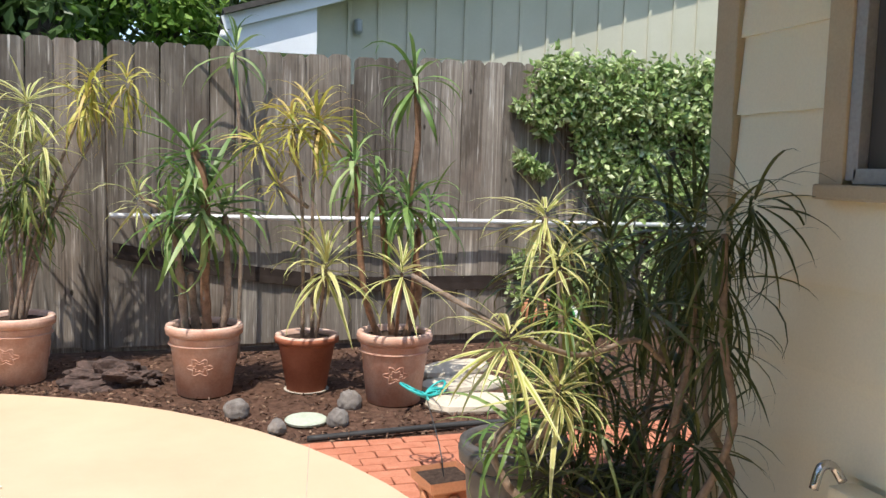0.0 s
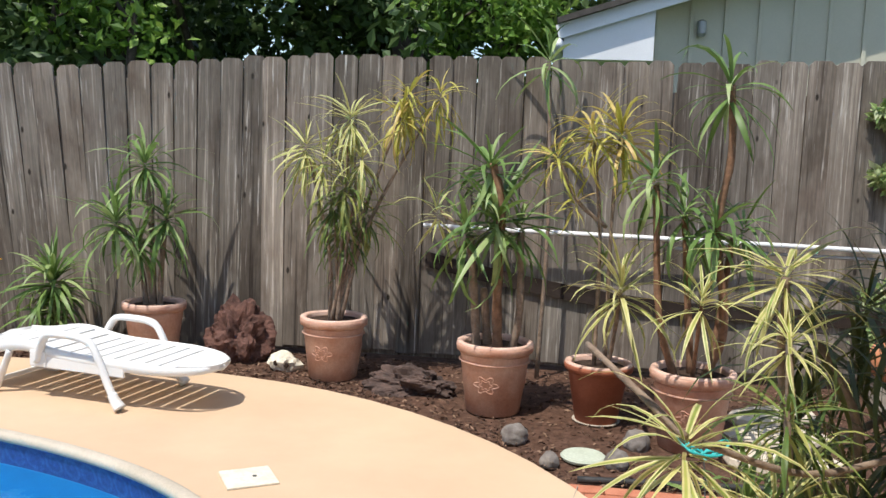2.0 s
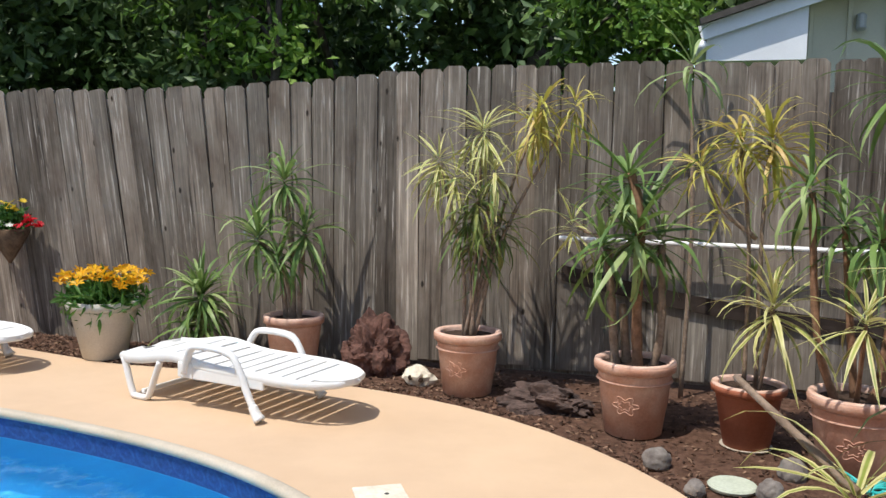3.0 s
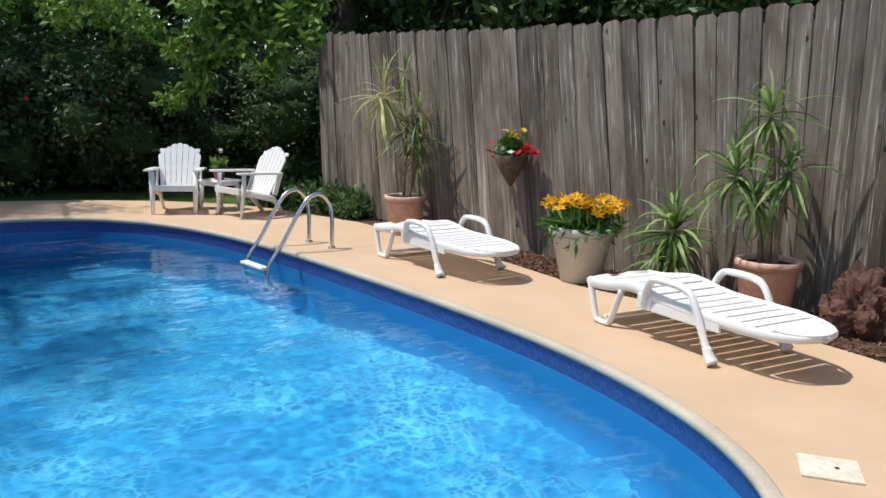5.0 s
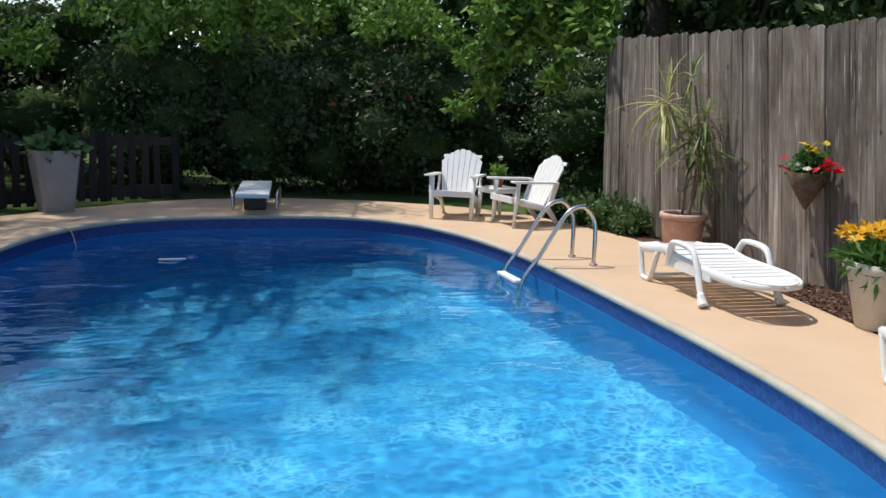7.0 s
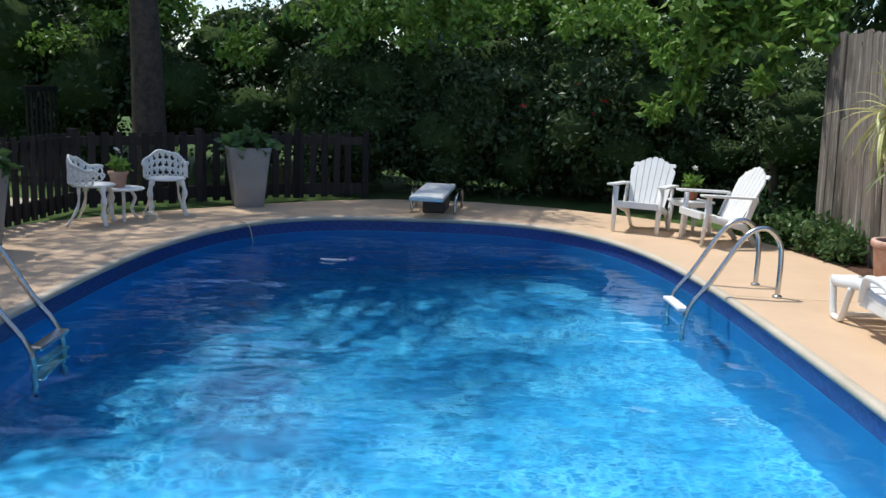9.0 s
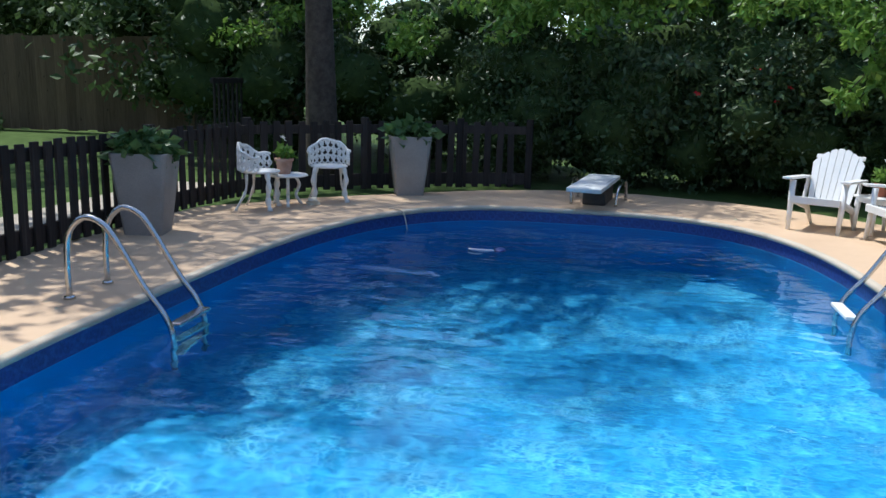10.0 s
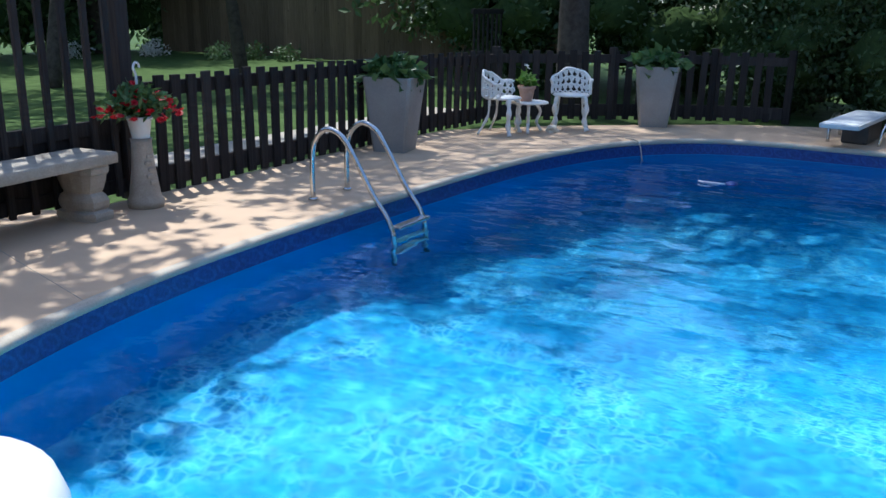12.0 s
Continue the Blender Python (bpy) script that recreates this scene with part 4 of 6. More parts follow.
def bloom(parent, at, r, material, n=6, cup=0.5):
    """An open flower of n petals."""
    bm = bmesh.new()
    turn = RND.random() * 6
    tip = Euler((RND.uniform(-0.7, 0.7), RND.uniform(-0.7, 0.7), 0)).to_matrix()
    for k in range(n):
        a = turn + 2 * math.pi * k / n
        d = Vector((math.cos(a), math.sin(a), 0))
        s = Vector((-math.sin(a), math.cos(a), 0))
        pts = [Vector((0, 0, 0)), d * r * 0.5 + s * r * 0.24 + Vector((0, 0, r * cup * 0.6)), d * r + Vector((0, 0, r * cup * 0.55)), d * r * 0.5 - s * r * 0.24 + Vector((0, 0, r * cup * 0.6))]
        bm.faces.new([bm.verts.new(Vector(at) + tip @ q) for q in pts])
    return part("flower", bm, material, parent)


p = thing("lily_plant", "golden-orange lilies above dense green leaves", "flowers", pose(-4.40, 8.38, 0.40))
pts = clump_points([(0, 0, 0.08, 0.36, 0.36, 0.16), (0, 0, 0.12, 0.28, 0.28, 0.14)], 750, 0.2)
leaf_cards("foliage", pts, -0.5, 0.14, L_LILY, p, 5.0)
for k in range(46):
    a, r = RND.uniform(0, 6.28), 0.36 * math.sqrt(RND.random())
    bloom(p, (r * math.cos(a), r * math.sin(a), 0.27 + 0.10 * RND.random() - r * 0.12), 0.075, P_ORANGE)

p = thing("hanging_basket", "cone coco-fibre basket of red and yellow flowers on the fence", "hanging basket", pose(-5.78, 8.80, 0.70))
part("basket", lathe([(0.01, 0), (0.06, 0.08), (0.13, 0.2), (0.19, 0.32), (0.17, 0.33), (0.1, 0.31), (0.01, 0.3)], 20, closed=False), M_COCO, p, smooth=True)
part("hanger", tube([(0, 0.1, 0.3), (0, 0.19, 0.55), (0, 0.195, 0.62)], 0.006), M_DARKMETAL, p)
leaf_cards("foliage", clump_points([(0, 0, 0.37, 0.24, 0.2, 0.1), (0, 0, 0.45, 0.13, 0.12, 0.12)], 420, 0.1), -0.2, 0.07, L_LILY, p, 2.2)
for k in range(40):
    a = RND.uniform(0, 6.28)
    kind = RND.random()
    if kind < 0.5:
        sx = RND.choice((-1, 1))
        bloom(p, (sx * RND.uniform(0.14, 0.3), RND.uniform(-0.15, 0.08), 0.38 + RND.uniform(-0.05, 0.06)), 0.045, P_RED, 7)
    elif kind < 0.85:
        bloom(p, (RND.uniform(-0.1, 0.12), RND.uniform(-0.1, 0.08), 0.53 + RND.uniform(-0.03, 0.06)), 0.04, P_YELLOW, 8, 0.3)
    else:
        bloom(p, (RND.uniform(-0.08, 0.14), -0.14, 0.38 + RND.uniform(-0.04, 0.04)), 0.045, P_WHITE, 7)

# ---- rocks and small things in the bed ----
solo("lava_rock", rock(3, (0.25, 0.2, 0.31), 5, 0.5), M_LAVA, "large rough red-brown lava rock by the fence", "rock", pose(-2.02, 8.66, 0.0))
solo("lava_rock", rock(5, (0.30, 0.14, 0.12), 5, 0.55), M_LAVA2, "long low dark lava rock between pots", "rock", pose(-0.50, 8.1, -0.02, 0, 0, -12))
bm = rock(8, (0.13, 0.09, 0.10), 3, 0.3)
cr = solo("coral_rock", bm, M_WHITEROCK, "white holed coral rock at the deck edge", "rock", pose(-1.58, 8.44, 0.0))
# dark caps on the rock stand in for the shade inside its holes
for x, z in ((-0.04, 0.07), (0.04, 0.06)):
    part("hole", lathe([(0.022, 0), (0.018, 0.01), (0.005, 0.012)], 10), M_SOIL, cr).matrix_basis = pose(x, -0.085, z, 90, 0, 0)
for x, y, s, lab in ((0.26, 7.2, 0.08, "brown-grey"), (0.47, 6.84, 0.058, "blue-grey"), (0.84, 6.9, 0.075, "dark grey"), (0.98, 7.24, 0.088, "grey")):
    solo("boulder", rock(x * 9 + 1, (s * 1.05, s * 0.85, s * 0.95), 4, 0.16), M_STONE, lab + " rounded stone on the mulch", "stone", pose(x, y, -0.01, 0, 0, x * 90), "stones on the mulch", smooth=True)
solo("flat_plaque", lathe([(0.01, 0), (0.125, 0), (0.13, 0.015), (0.12, 0.025), (0.01, 0.025)], 24), M_SAND, "flat round pale green stepping plaque on mulch", "plaque", pose(0.66, 6.98, 0.0))
for x, y, r in ((1.94, 8.05, 0.30), (1.86, 7.58, 0.30), (1.80, 7.1, 0.30)):
    bm = lathe([(0.01, 0), (r * 0.97, 0.0), (r, 0.02), (r * 0.97, 0.05), (0.01, 0.055)], 11)
    for v in bm.verts:
        k = 1 + 0.14 * noise.noise((v.co.x * 4 + x * 3, v.co.y * 4, 1))
        v.co.x *= k * 1.15
        v.co.y *= k * 0.62
    solo("stepping_stone", bm, M_FLAG, "pale irregular flagstone stepping stone", "stepping stone", pose(x, y, -0.005, 0, 0, x * 200), "stepping stones", smooth=False)
solo("pot_saucer", lathe([(0.01, 0), (0.14, 0), (0.155, 0.016), (0.148, 0.018), (0.01, 0.01)], 24), M_CONC, "dusty clay saucer under the red pot", "saucer", pose(0.76, 7.72, -0.002))
solo("garden_edging", tube(smooth_path([(0.62, 6.62, 0.01), (1.1, 6.66, 0.012), (1.7, 6.70, 0.012), (2.4, 6.62, 0.012)], 6), 0.02), M_HOSE, "black plastic edging strip between mulch and bricks", "edging", smooth=True)
sk = thing("skimmer_lid", "cream square skimmer cover set in the deck", "skimmer cover", pose(-1.05, 6.26, 0.0, 0, 0, -43 + 75))
part("lid", boxed((0, 0, 0.006), (0.26, 0.25, 0.012), None, 0.004), M_WHITEROCK, sk)
# dark disc set on the lid as the shade of a finger opening
part("finger_hole", lathe([(0.012, 0), (0.012, 0.002), (0.002, 0.002)], 10), M_DARKMETAL, sk).matrix_basis = pose(0.03, 0, 0.0122)
pole = thing("pool_pole", "long white pool pole hung level on the fence", "pole")
part("shaft", tube([(-0.6, 8.87, 1.135), (1.5, 8.87, 1.12), (5.2, 8.87, 1.08)], 0.02), M_PVC, pole, smooth=True)
part("inner_shaft", tube([(1.35, 8.90, 1.05), (5.6, 8.90, 1.02)], 0.014), M_ALU, pole, smooth=True)
for x in (-0.3, 1.8, 3.9):
    part("hook", tube(smooth_path([(x, 8.99, 1.2), (x, 8.88, 1.16), (x, 8.84, 1.1), (x, 8.88, 1.07), (x, 8.98, 1.05)], 4), 0.007), M_DARKMETAL, pole)
# dark sheet modelled in place of a sagging shadow across the boards
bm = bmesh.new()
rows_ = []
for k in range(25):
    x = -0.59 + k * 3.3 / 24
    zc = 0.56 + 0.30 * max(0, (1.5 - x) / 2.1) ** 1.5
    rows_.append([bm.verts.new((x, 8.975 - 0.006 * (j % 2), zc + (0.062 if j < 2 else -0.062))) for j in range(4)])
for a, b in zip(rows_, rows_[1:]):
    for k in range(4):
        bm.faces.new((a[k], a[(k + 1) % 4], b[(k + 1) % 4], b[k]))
solo("canvas_strap", bm, M_FENCESHADE, "dark brown sagging strip painted as a shadow on the fence boards", "strap")

# square terracotta pot with the butterfly stake
sp = thing("square_pot", "small square orange terracotta pot with relief, on bricks", "plant pot", pose(1.09, 5.5, -0.02, 0, 0, 8))
bm = bmesh.new()
for (w0, z0), (w1, z1) in (((0.07, 0), (0.095, 0.15)), ((0.115, 0.15), (0.12, 0.20))):
    a = [bm.verts.new((sx * w0, sy * w0, z0)) for sx, sy in ((-1, -1), (1, -1), (1, 1), (-1, 1))]
    b = [bm.verts.new((sx * w1, sy * w1, z1)) for sx, sy in ((-1, -1), (1, -1), (1, 1), (-1, 1))]
    for k in range(4):
        bm.faces.new((a[k], a[(k + 1) % 4], b[(k + 1) % 4], b[k]))
    bm.faces.new(a)
part("body", bm, M_TERRA3, sp)
part("soil", boxed((0, 0, 0.17), (0.21, 0.21, 0.02)), M_SOIL, sp)
for k in range(4):
    part("relief", rock(k + 2, (0.04, 0.012, 0.045), 2, 0.3), M_TERRA3, sp, smooth=True).matrix_basis = Matrix.Rotation(k * math.pi / 2, 4, "Z") @ pose(0, -0.092, 0.06, 8, 0, 0)
bf = thing("butterfly_stake", "teal metal filigree butterfly on a wire stake", "garden stake", pose(1.09, 5.5, 0.14))
part("wire", tube(smooth_path([(0, 0, 0), (-0.01, 0.05, 0.14), (0.05, 0.5, 0.25)], 5), 0.003, 6), M_DARKMETAL, bf)
for sx in (-1, 1):
    for loop, (lx, ly) in enumerate(((0.12, 0.05), (0.085, -0.05))):
        for k in (1.0, 0.6):
            pts = []
            for q in range(15):
                a = 2 * math.pi * q / 14
                u = lx * k * (0.5 - 0.5 * math.cos(a))
                w = (0.06 if loop == 0 else 0.045) * k * math.sin(a)
                pts.append((0.05 + sx * u, 0.52 + ly * u / lx * 1.2 + w, 0.25 + 0.06 * u / 0.12 + 0.01 * loop))
            part("wing_loop", tube(pts, 0.006, 6), M_TEAL, bf, smooth=True)
part("butterfly_body", tube([(0.05, 0.46, 0.25), (0.05, 0.52, 0.255), (0.05, 0.58, 0.26)], [0.006, 0.011, 0.005], 8), M_TEAL, bf, smooth=True)
solo("edge_stone", rock(4, (0.09, 0.07, 0.06), 3, 0.3), M_WHITEROCK, "pale round stone beside the dark pot", "stone", pose(1.12, 5.28, -0.03))
M_GREENGLAZE = mottled("bright_green_glaze", (0.03, 0.34, 0.05), (0.06, 0.46, 0.08), 9, 60, 0.35, 0.05, fine_amt=0.1)
gd = thing("clay_pot_ornament", "orange clay pot with green and white glazed lobes", "plant pot", pose(2.55, 7.85, -0.03))
part("body", lathe([(0.08, 0), (0.15, 0.06), (0.17, 0.15), (0.14, 0.24), (0.12, 0.25), (0.01, 0.2)], 20, closed=False), M_TERRA3, gd, smooth=True)
gd.matrix_basis = pose(2.85, 8.5, 0.22)
part("glazed_lobe", rock(7, (0.1, 0.08, 0.14), 3, 0.12), M_GREENGLAZE, gd, "bright green glazed lobe", smooth=True).matrix_basis = pose(0.17, -0.12, 0.02)
part("glazed_lobe", rock(9, (0.1, 0.06, 0.11), 3, 0.12), M_WHITEPL, gd, "white glazed lobe", smooth=True).matrix_basis = pose(0.3, -0.06, 0.06)
part("stand", boxed((0, 0, -0.12), (0.24, 0.24, 0.24), None, 0.01), M_CONC, gd)


# ---- loungers ----
def strap(pts, w, t, bm=None):
    """A moulded strip of rounded rectangular section, w across (along Y) and t thick, swept along points."""
    bm = bm or bmesh.new()
    pts = [Vector(p) for p in pts]
    wide = w if isinstance(w, (list, tuple)) else [w] * len(pts)
    rings = []
    for i, p in enumerate(pts):
        d = (pts[min(i + 1, len(pts) - 1)] - pts[max(i - 1, 0)]).normalized()
        across = (Vector((0, 1, 0)) - d * d.y).normalized()
        up = d.cross(across)
        a, b, c = wide[i] / 2, t / 2, t * 0.3
        prof = ((a, -b + c), (a, b - c), (a - c, b), (-a + c, b), (-a, b - c), (-a, -b + c), (-a + c, -b), (a - c, -b))
        rings.append([bm.verts.new(p + across * u + up * v) for u, v in prof])
    for q, r in zip(rings, rings[1:]):
        for k in range(8):
            bm.faces.new((q[k], q[(k + 1) % 8], r[(k + 1) % 8], r[k]))
    bm.faces.new(rings[0])
    bm.faces.new(rings[-1])
    return bm


def lounger(label, m):
    g = thing("sun_lounger", label, "sun lounger", m, "white loungers on the deck")
    zt = lambda u: 0.30 + 0.055 * math.exp(-((u + 0.40) / 0.24) ** 2) - 0.02 * max(0.0, u - 0.25)
    half = lambda u: 0.29 if u < 0.5 else 0.29 * math.sqrt(max(0.0, 1 - ((u - 0.5) / 0.42) ** 2.6))
    for k in range(14):
        u = -0.80 + k * 0.113
        h = max(half(u + 0.05), 0.1)
        tilt = math.atan((zt(u + 0.02) - zt(u - 0.02)) / 0.04)
        part("slat", boxed((u, 0, zt(u)), (0.097, 2 * h - 0.04, 0.02), Matrix.Rotation(-tilt, 4, "Y"), 0.006), M_WHITEPL, g)
    tip = [(0.72 + 0.2 * math.sin(a), 0.205 * math.cos(a)) for a in [math.pi * q / 12 for q in range(13)]]
    bm = bmesh.new()
    hi = [bm.verts.new((x, y, zt(x) + 0.011)) for x, y in tip]
    lo = [bm.verts.new((x, y, zt(x) - 0.018)) for x, y in tip]
    bm.faces.new(hi)
    bm.faces.new(lo[::-1])
    for q in range(len(tip)):
        bm.faces.new((hi[q], hi[(q + 1) % len(tip)], lo[(q + 1) % len(tip)], lo[q]))
    part("foot_panel", bm, M_WHITEPL, g)
    for sy in (-1, 1):
        pts = [(-0.88 + 0.06 * k, sy * half(-0.88 + 0.06 * k), zt(-0.88 + 0.06 * k) - 0.016) for k in range(31)]
        part("side_rail", tube(pts, [0.04 if k < 24 else 0.04 - 0.003 * (k - 23) for k in range(31)], 8, flat=0.5), M_WHITEPL, g, smooth=True)
        arm = smooth_path([(-0.27, sy * 0.315, 0.25), (-0.24, sy * 0.325, 0.34), (-0.19, sy * 0.335, 0.425), (-0.12, sy * 0.335, 0.447), (0.06, sy * 0.335, 0.445), (0.16, sy * 0.335, 0.415), (0.22, sy * 0.335, 0.33), (0.28, sy * 0.337, 0.2), (0.355, sy * 0.345, 0.07)], 5)
        part("armrest_leg", strap(arm, [0.062 if k < 25 else 0.05 for k in range(len(arm))], 0.042), M_WHITEPL, g, smooth=True)
        foot = smooth_path([(0.335, sy * 0.345, 0.11), (0.365, sy * 0.346, 0.06), (0.40, sy * 0.348, 0.022)], 4)
        part("foot", strap(foot, [0.055 + 0.004 * k for k in range(len(foot))], 0.058), M_WHITEPL, g, smooth=True)
        part("arm_bracket", boxed((-0.27, sy * 0.303, 0.265), (0.13, 0.03, 0.11), None, 0.012), M_WHITEPL, g)
        back = smooth_path([(-0.87, sy * 0.285, 0.285), (-0.83, sy * 0.29, 0.17), (-0.785, sy * 0.295, 0.05), (-0.755, sy * 0.295, 0.021), (-0.655, sy * 0.295, 0.021), (-0.62, sy * 0.295, 0.05), (-0.56, sy * 0.295, 0.19), (-0.52, sy * 0.29, 0.29)], 5)
        part("rear_leg", strap(back, 0.05, 0.036), M_WHITEPL, g, smooth=True)
        part("apron", boxed((0.08, sy * 0.296, 0.245), (0.62, 0.022, 0.075), None, 0.008), M_WHITEPL, g)
    part("head_rail", strap([(-0.885, -0.29, 0.29), (-0.9, -0.1, 0.296), (-0.9, 0.1, 0.296), (-0.885, 0.29, 0.29)], 0.05, 0.05), M_WHITEPL, g, smooth=True)
    part("cross_brace", boxed((-0.70, 0, 0.055), (0.03, 0.56, 0.03), None, 0.006), M_WHITEPL, g)
    return g


lounger("white resin slatted lounger lying flat near the skimmer", pose(-2.55, 7.54, 0, 0, 0, -10))
lounger("white resin slatted lounger lying flat by the lily planter", pose(-5.56, 7.78, 0, 0, 0, -5))


# ---- adirondack chairs ----
def adirondack(label, m):
    g = thing("adirondack_chair", label, "garden chair", m, "white garden chairs by the pool")
    for sx in (-1, 1):
        part("front_leg", tube([(sx * 0.27, -0.30, 0), (sx * 0.275, -0.27, 0.3), (sx * 0.28, -0.25, 0.56)], [0.032, 0.045, 0.05], 8, flat=0.6), M_WHITEPL, g, smooth=True)
        part("rear_leg", tube([(sx * 0.24, 0.40, 0), (sx * 0.25, 0.22, 0.22), (sx * 0.26, -0.2, 0.33)], [0.03, 0.045, 0.045], 8, flat=0.6), M_WHITEPL, g, smooth=True)
        part("armrest", boxed((sx * 0.31, -0.03, 0.575), (0.115, 0.66, 0.028), Matrix.Rotation(radians(-2), 4, "X"), 0.012), M_WHITEPL, g)
        part("arm_support", boxed((sx * 0.29, 0.26, 0.42), (0.03, 0.07, 0.3), Matrix.Rotation(radians(-20), 4, "X"), 0.008), M_WHITEPL, g)
    for k in range(6):
        y = -0.29 + k * 0.085
        part("seat_slat", boxed((0, y, 0.375 - 0.02 * k), (0.52, 0.075, 0.018), Matrix.Rotation(radians(-13), 4, "X"), 0.006), M_WHITEPL, g)
    part("seat_apron", boxed((0, -0.33, 0.35), (0.54, 0.02, 0.08), None, 0.006), M_WHITEPL, g)
    lean = Matrix.Translation((0, 0.17, 0.27)) @ Matrix.Rotation(radians(-27), 4, "X")
    for k in range(7):
        o = k - 3
        h = 0.70 - 0.0155 * o * o
        bm = bmesh.new()
        w0, w1, x0, x1 = 0.030, 0.0385, o * 0.066, o * 0.082
        outline = [(x0 - w0, 0), (x1 - w1, h - 0.02 + 0.011 * o), (x1 - w1 * 0.6, h - 0.004 + 0.008 * o), (x1, h), (x1 + w1 * 0.6, h - 0.004 - 0.008 * o), (x1 + w1, h - 0.02 - 0.011 * o), (x0 + w0, 0)]
        f = [bm.verts.new((x, -0.009, z)) for x, z in outline]
        b = [bm.verts.new((x, 0.009, z)) for x, z in outline]
        bm.faces.new(f)
        bm.faces.new(b[::-1])
        for q in range(len(f)):
            bm.faces.new((f[q], f[(q + 1) % len(f)], b[(q + 1) % len(f)], b[q]))
        bmesh.ops.transform(bm, matrix=lean, verts=bm.verts)
        part("back_slat", bm, M_WHITEPL, g)
    for z in (0.1, 0.36, 0.6):
        bm = boxed((0, 0.022, z), (0.42 + z * 0.2, 0.022, 0.05), None, 0.006)
        bmesh.ops.transform(bm, matrix=lean, verts=bm.verts)
        part("back_rail", bm, M_WHITEPL, g)
    return g


adirondack("white resin slat-back chair facing the pool", pose(-10.50, 7.14, 0, 0, 0, 60))
adirondack("white resin slat-back chair turned sideways by a small table", pose(-9.72, 7.80, 0, 0, 0, 8))
st = thing("side_table", "small white resin side table between two chairs", "side table", pose(-10.42, 7.72, 0, 0, 0, 15))
part("tabletop", boxed((0, 0, 0.40), (0.42, 0.42, 0.03), None, 0.012), M_WHITEPL, st)
part("skirt", boxed((0, 0, 0.365), (0.37, 0.37, 0.05), None, 0.008), M_WHITEPL, st)
for sx in (-1, 1):
    for sy in (-1, 1):
        part("leg", tube([(sx * 0.18, sy * 0.18, 0), (sx * 0.165, sy * 0.165, 0.36)], [0.02, 0.032], 8), M_WHITEPL, st, smooth=True)


def small_pot_plant(label, at, r, h, petal):
    q = thing("potted_flower", label, "potted flower", pose(*at))
    part("pot", lathe([(r * 0.7, 0), (r * 0.98, h * 0.82), (r * 1.1, h * 0.82), (r * 1.12, h), (r * 0.95, h), (r * 0.9, h * 0.85), (0.01, h * 0.85)], 20, closed=False), M_TERRA2 if petal else M_TERRA, q, smooth=True)
    leaf_cards("foliage", clump_points([(0, 0, h + 0.06, 0.13, 0.13, 0.07)], 90, 0.1), -0.3, 0.11, L_LIGHT, q, 2.0)
    part("flower_stem", tube(smooth_path([(0, 0, h), (0.02, 0, h + 0.12), (0.04, 0, h + 0.24)], 4), 0.004, 6), L_LIGHT, q)
    bloom(q, (0.05, 0, h + 0.25), 0.045, P_WHITE, 5)
    bloom(q, (0.03, 0.02, h + 0.22), 0.035, P_WHITE, 5)


small_pot_plant("red clay pot with white flowers on the side table", (-10.42, 7.72, 0.416), 0.085, 0.15, True)


# ---- pool ladders ----
def ladder(label, m, steps_mat, nsteps):
    g = thing("pool_ladder", label, "pool ladder", m, "steel pool ladders")
    for sx in (-1, 1):
        path = smooth_path([(sx * 0.235, 0, -0.02), (sx * 0.235, 0, 0.3), (sx * 0.235, 0.03, 0.48), (sx * 0.235, 0.14, 0.585), (sx * 0.235, 0.27, 0.56), (sx * 0.235, 0.38, 0.44), (sx * 0.235, 0.58, 0.12), (sx * 0.235, 0.74, -0.10), (sx * 0.235, 0.78, -0.30), (sx * 0.235, 0.78, -0.95)], 6)
        part("rail", tube(path, 0.022, 12), M_STEEL, g, smooth=True)
        part("deck_collar", lathe([(0.03, 0), (0.042, 0.004), (0.038, 0.018), (0.025, 0.024)], 16), M_STEEL, g, smooth=True).matrix_basis = pose(sx * 0.235, 0, 0)
    for k in range(nsteps):
        part("step", boxed((0, 0.79, -0.13 - 0.24 * k), (0.46, 0.09, 0.03), None, 0.01), steps_mat, g)
    return g


ladder("polished steel pool ladder with white treads on the fence side", pose(-7.22, 7.38, 0, 0, 0, 180), M_WHITEPL, 1)
ladder("polished steel pool ladder on the shaded side", pose(-5.70, 1.04, 0, 0, 0, 0), M_STEEL, 3)

ws = thing("pool_step", "white rounded resin pool step at the water's edge", "pool step", pose(-1.42, 2.52, 0))
bm = lathe([(0.48, -0.9), (0.47, -0.16), (0.44, -0.07), (0.36, -0.03), (0.01, -0.02)], 32)
bmesh.ops.scale(bm, vec=(0.95, 1.1, 1), verts=bm.verts)
part("tread", bm, M_WHITEPL, ws, smooth=True)
pc = thing("pool_cleaner", "small blue and white floating pool cleaner with hose", "pool cleaner", pose(-9.05, 3.64, WATER_Z))
part("hull", rock(5, (0.09, 0.06, 0.03), 3, 0.1), M_BAND, pc, smooth=True).matrix_basis = pose(0, 0, -0.015)
part("float", tube([(0.03, -0.06, 0.0), (0.05, -0.2, 0.005), (0.0, -0.34, -0.005)], 0.012), M_WHITEPL, pc, smooth=True)

solo("fill_hose", tube(smooth_path([(-10.22, 2.12, 0.012), (-10.14, 2.22, 0.02), (-10.07, 2.33, 0.0), (-10.03, 2.38, -0.1), (-10.0, 2.42, -0.3)], 5), 0.007), M_CONC, "thin pale hose dipping over the pool's edge", "hose", smooth=True)

# ---- diving board ----
db = thing("diving_board", "white gritty diving board on a low dark stand", "diving board", pose(-11.5, 4.56, 0, 0, 0, -8))
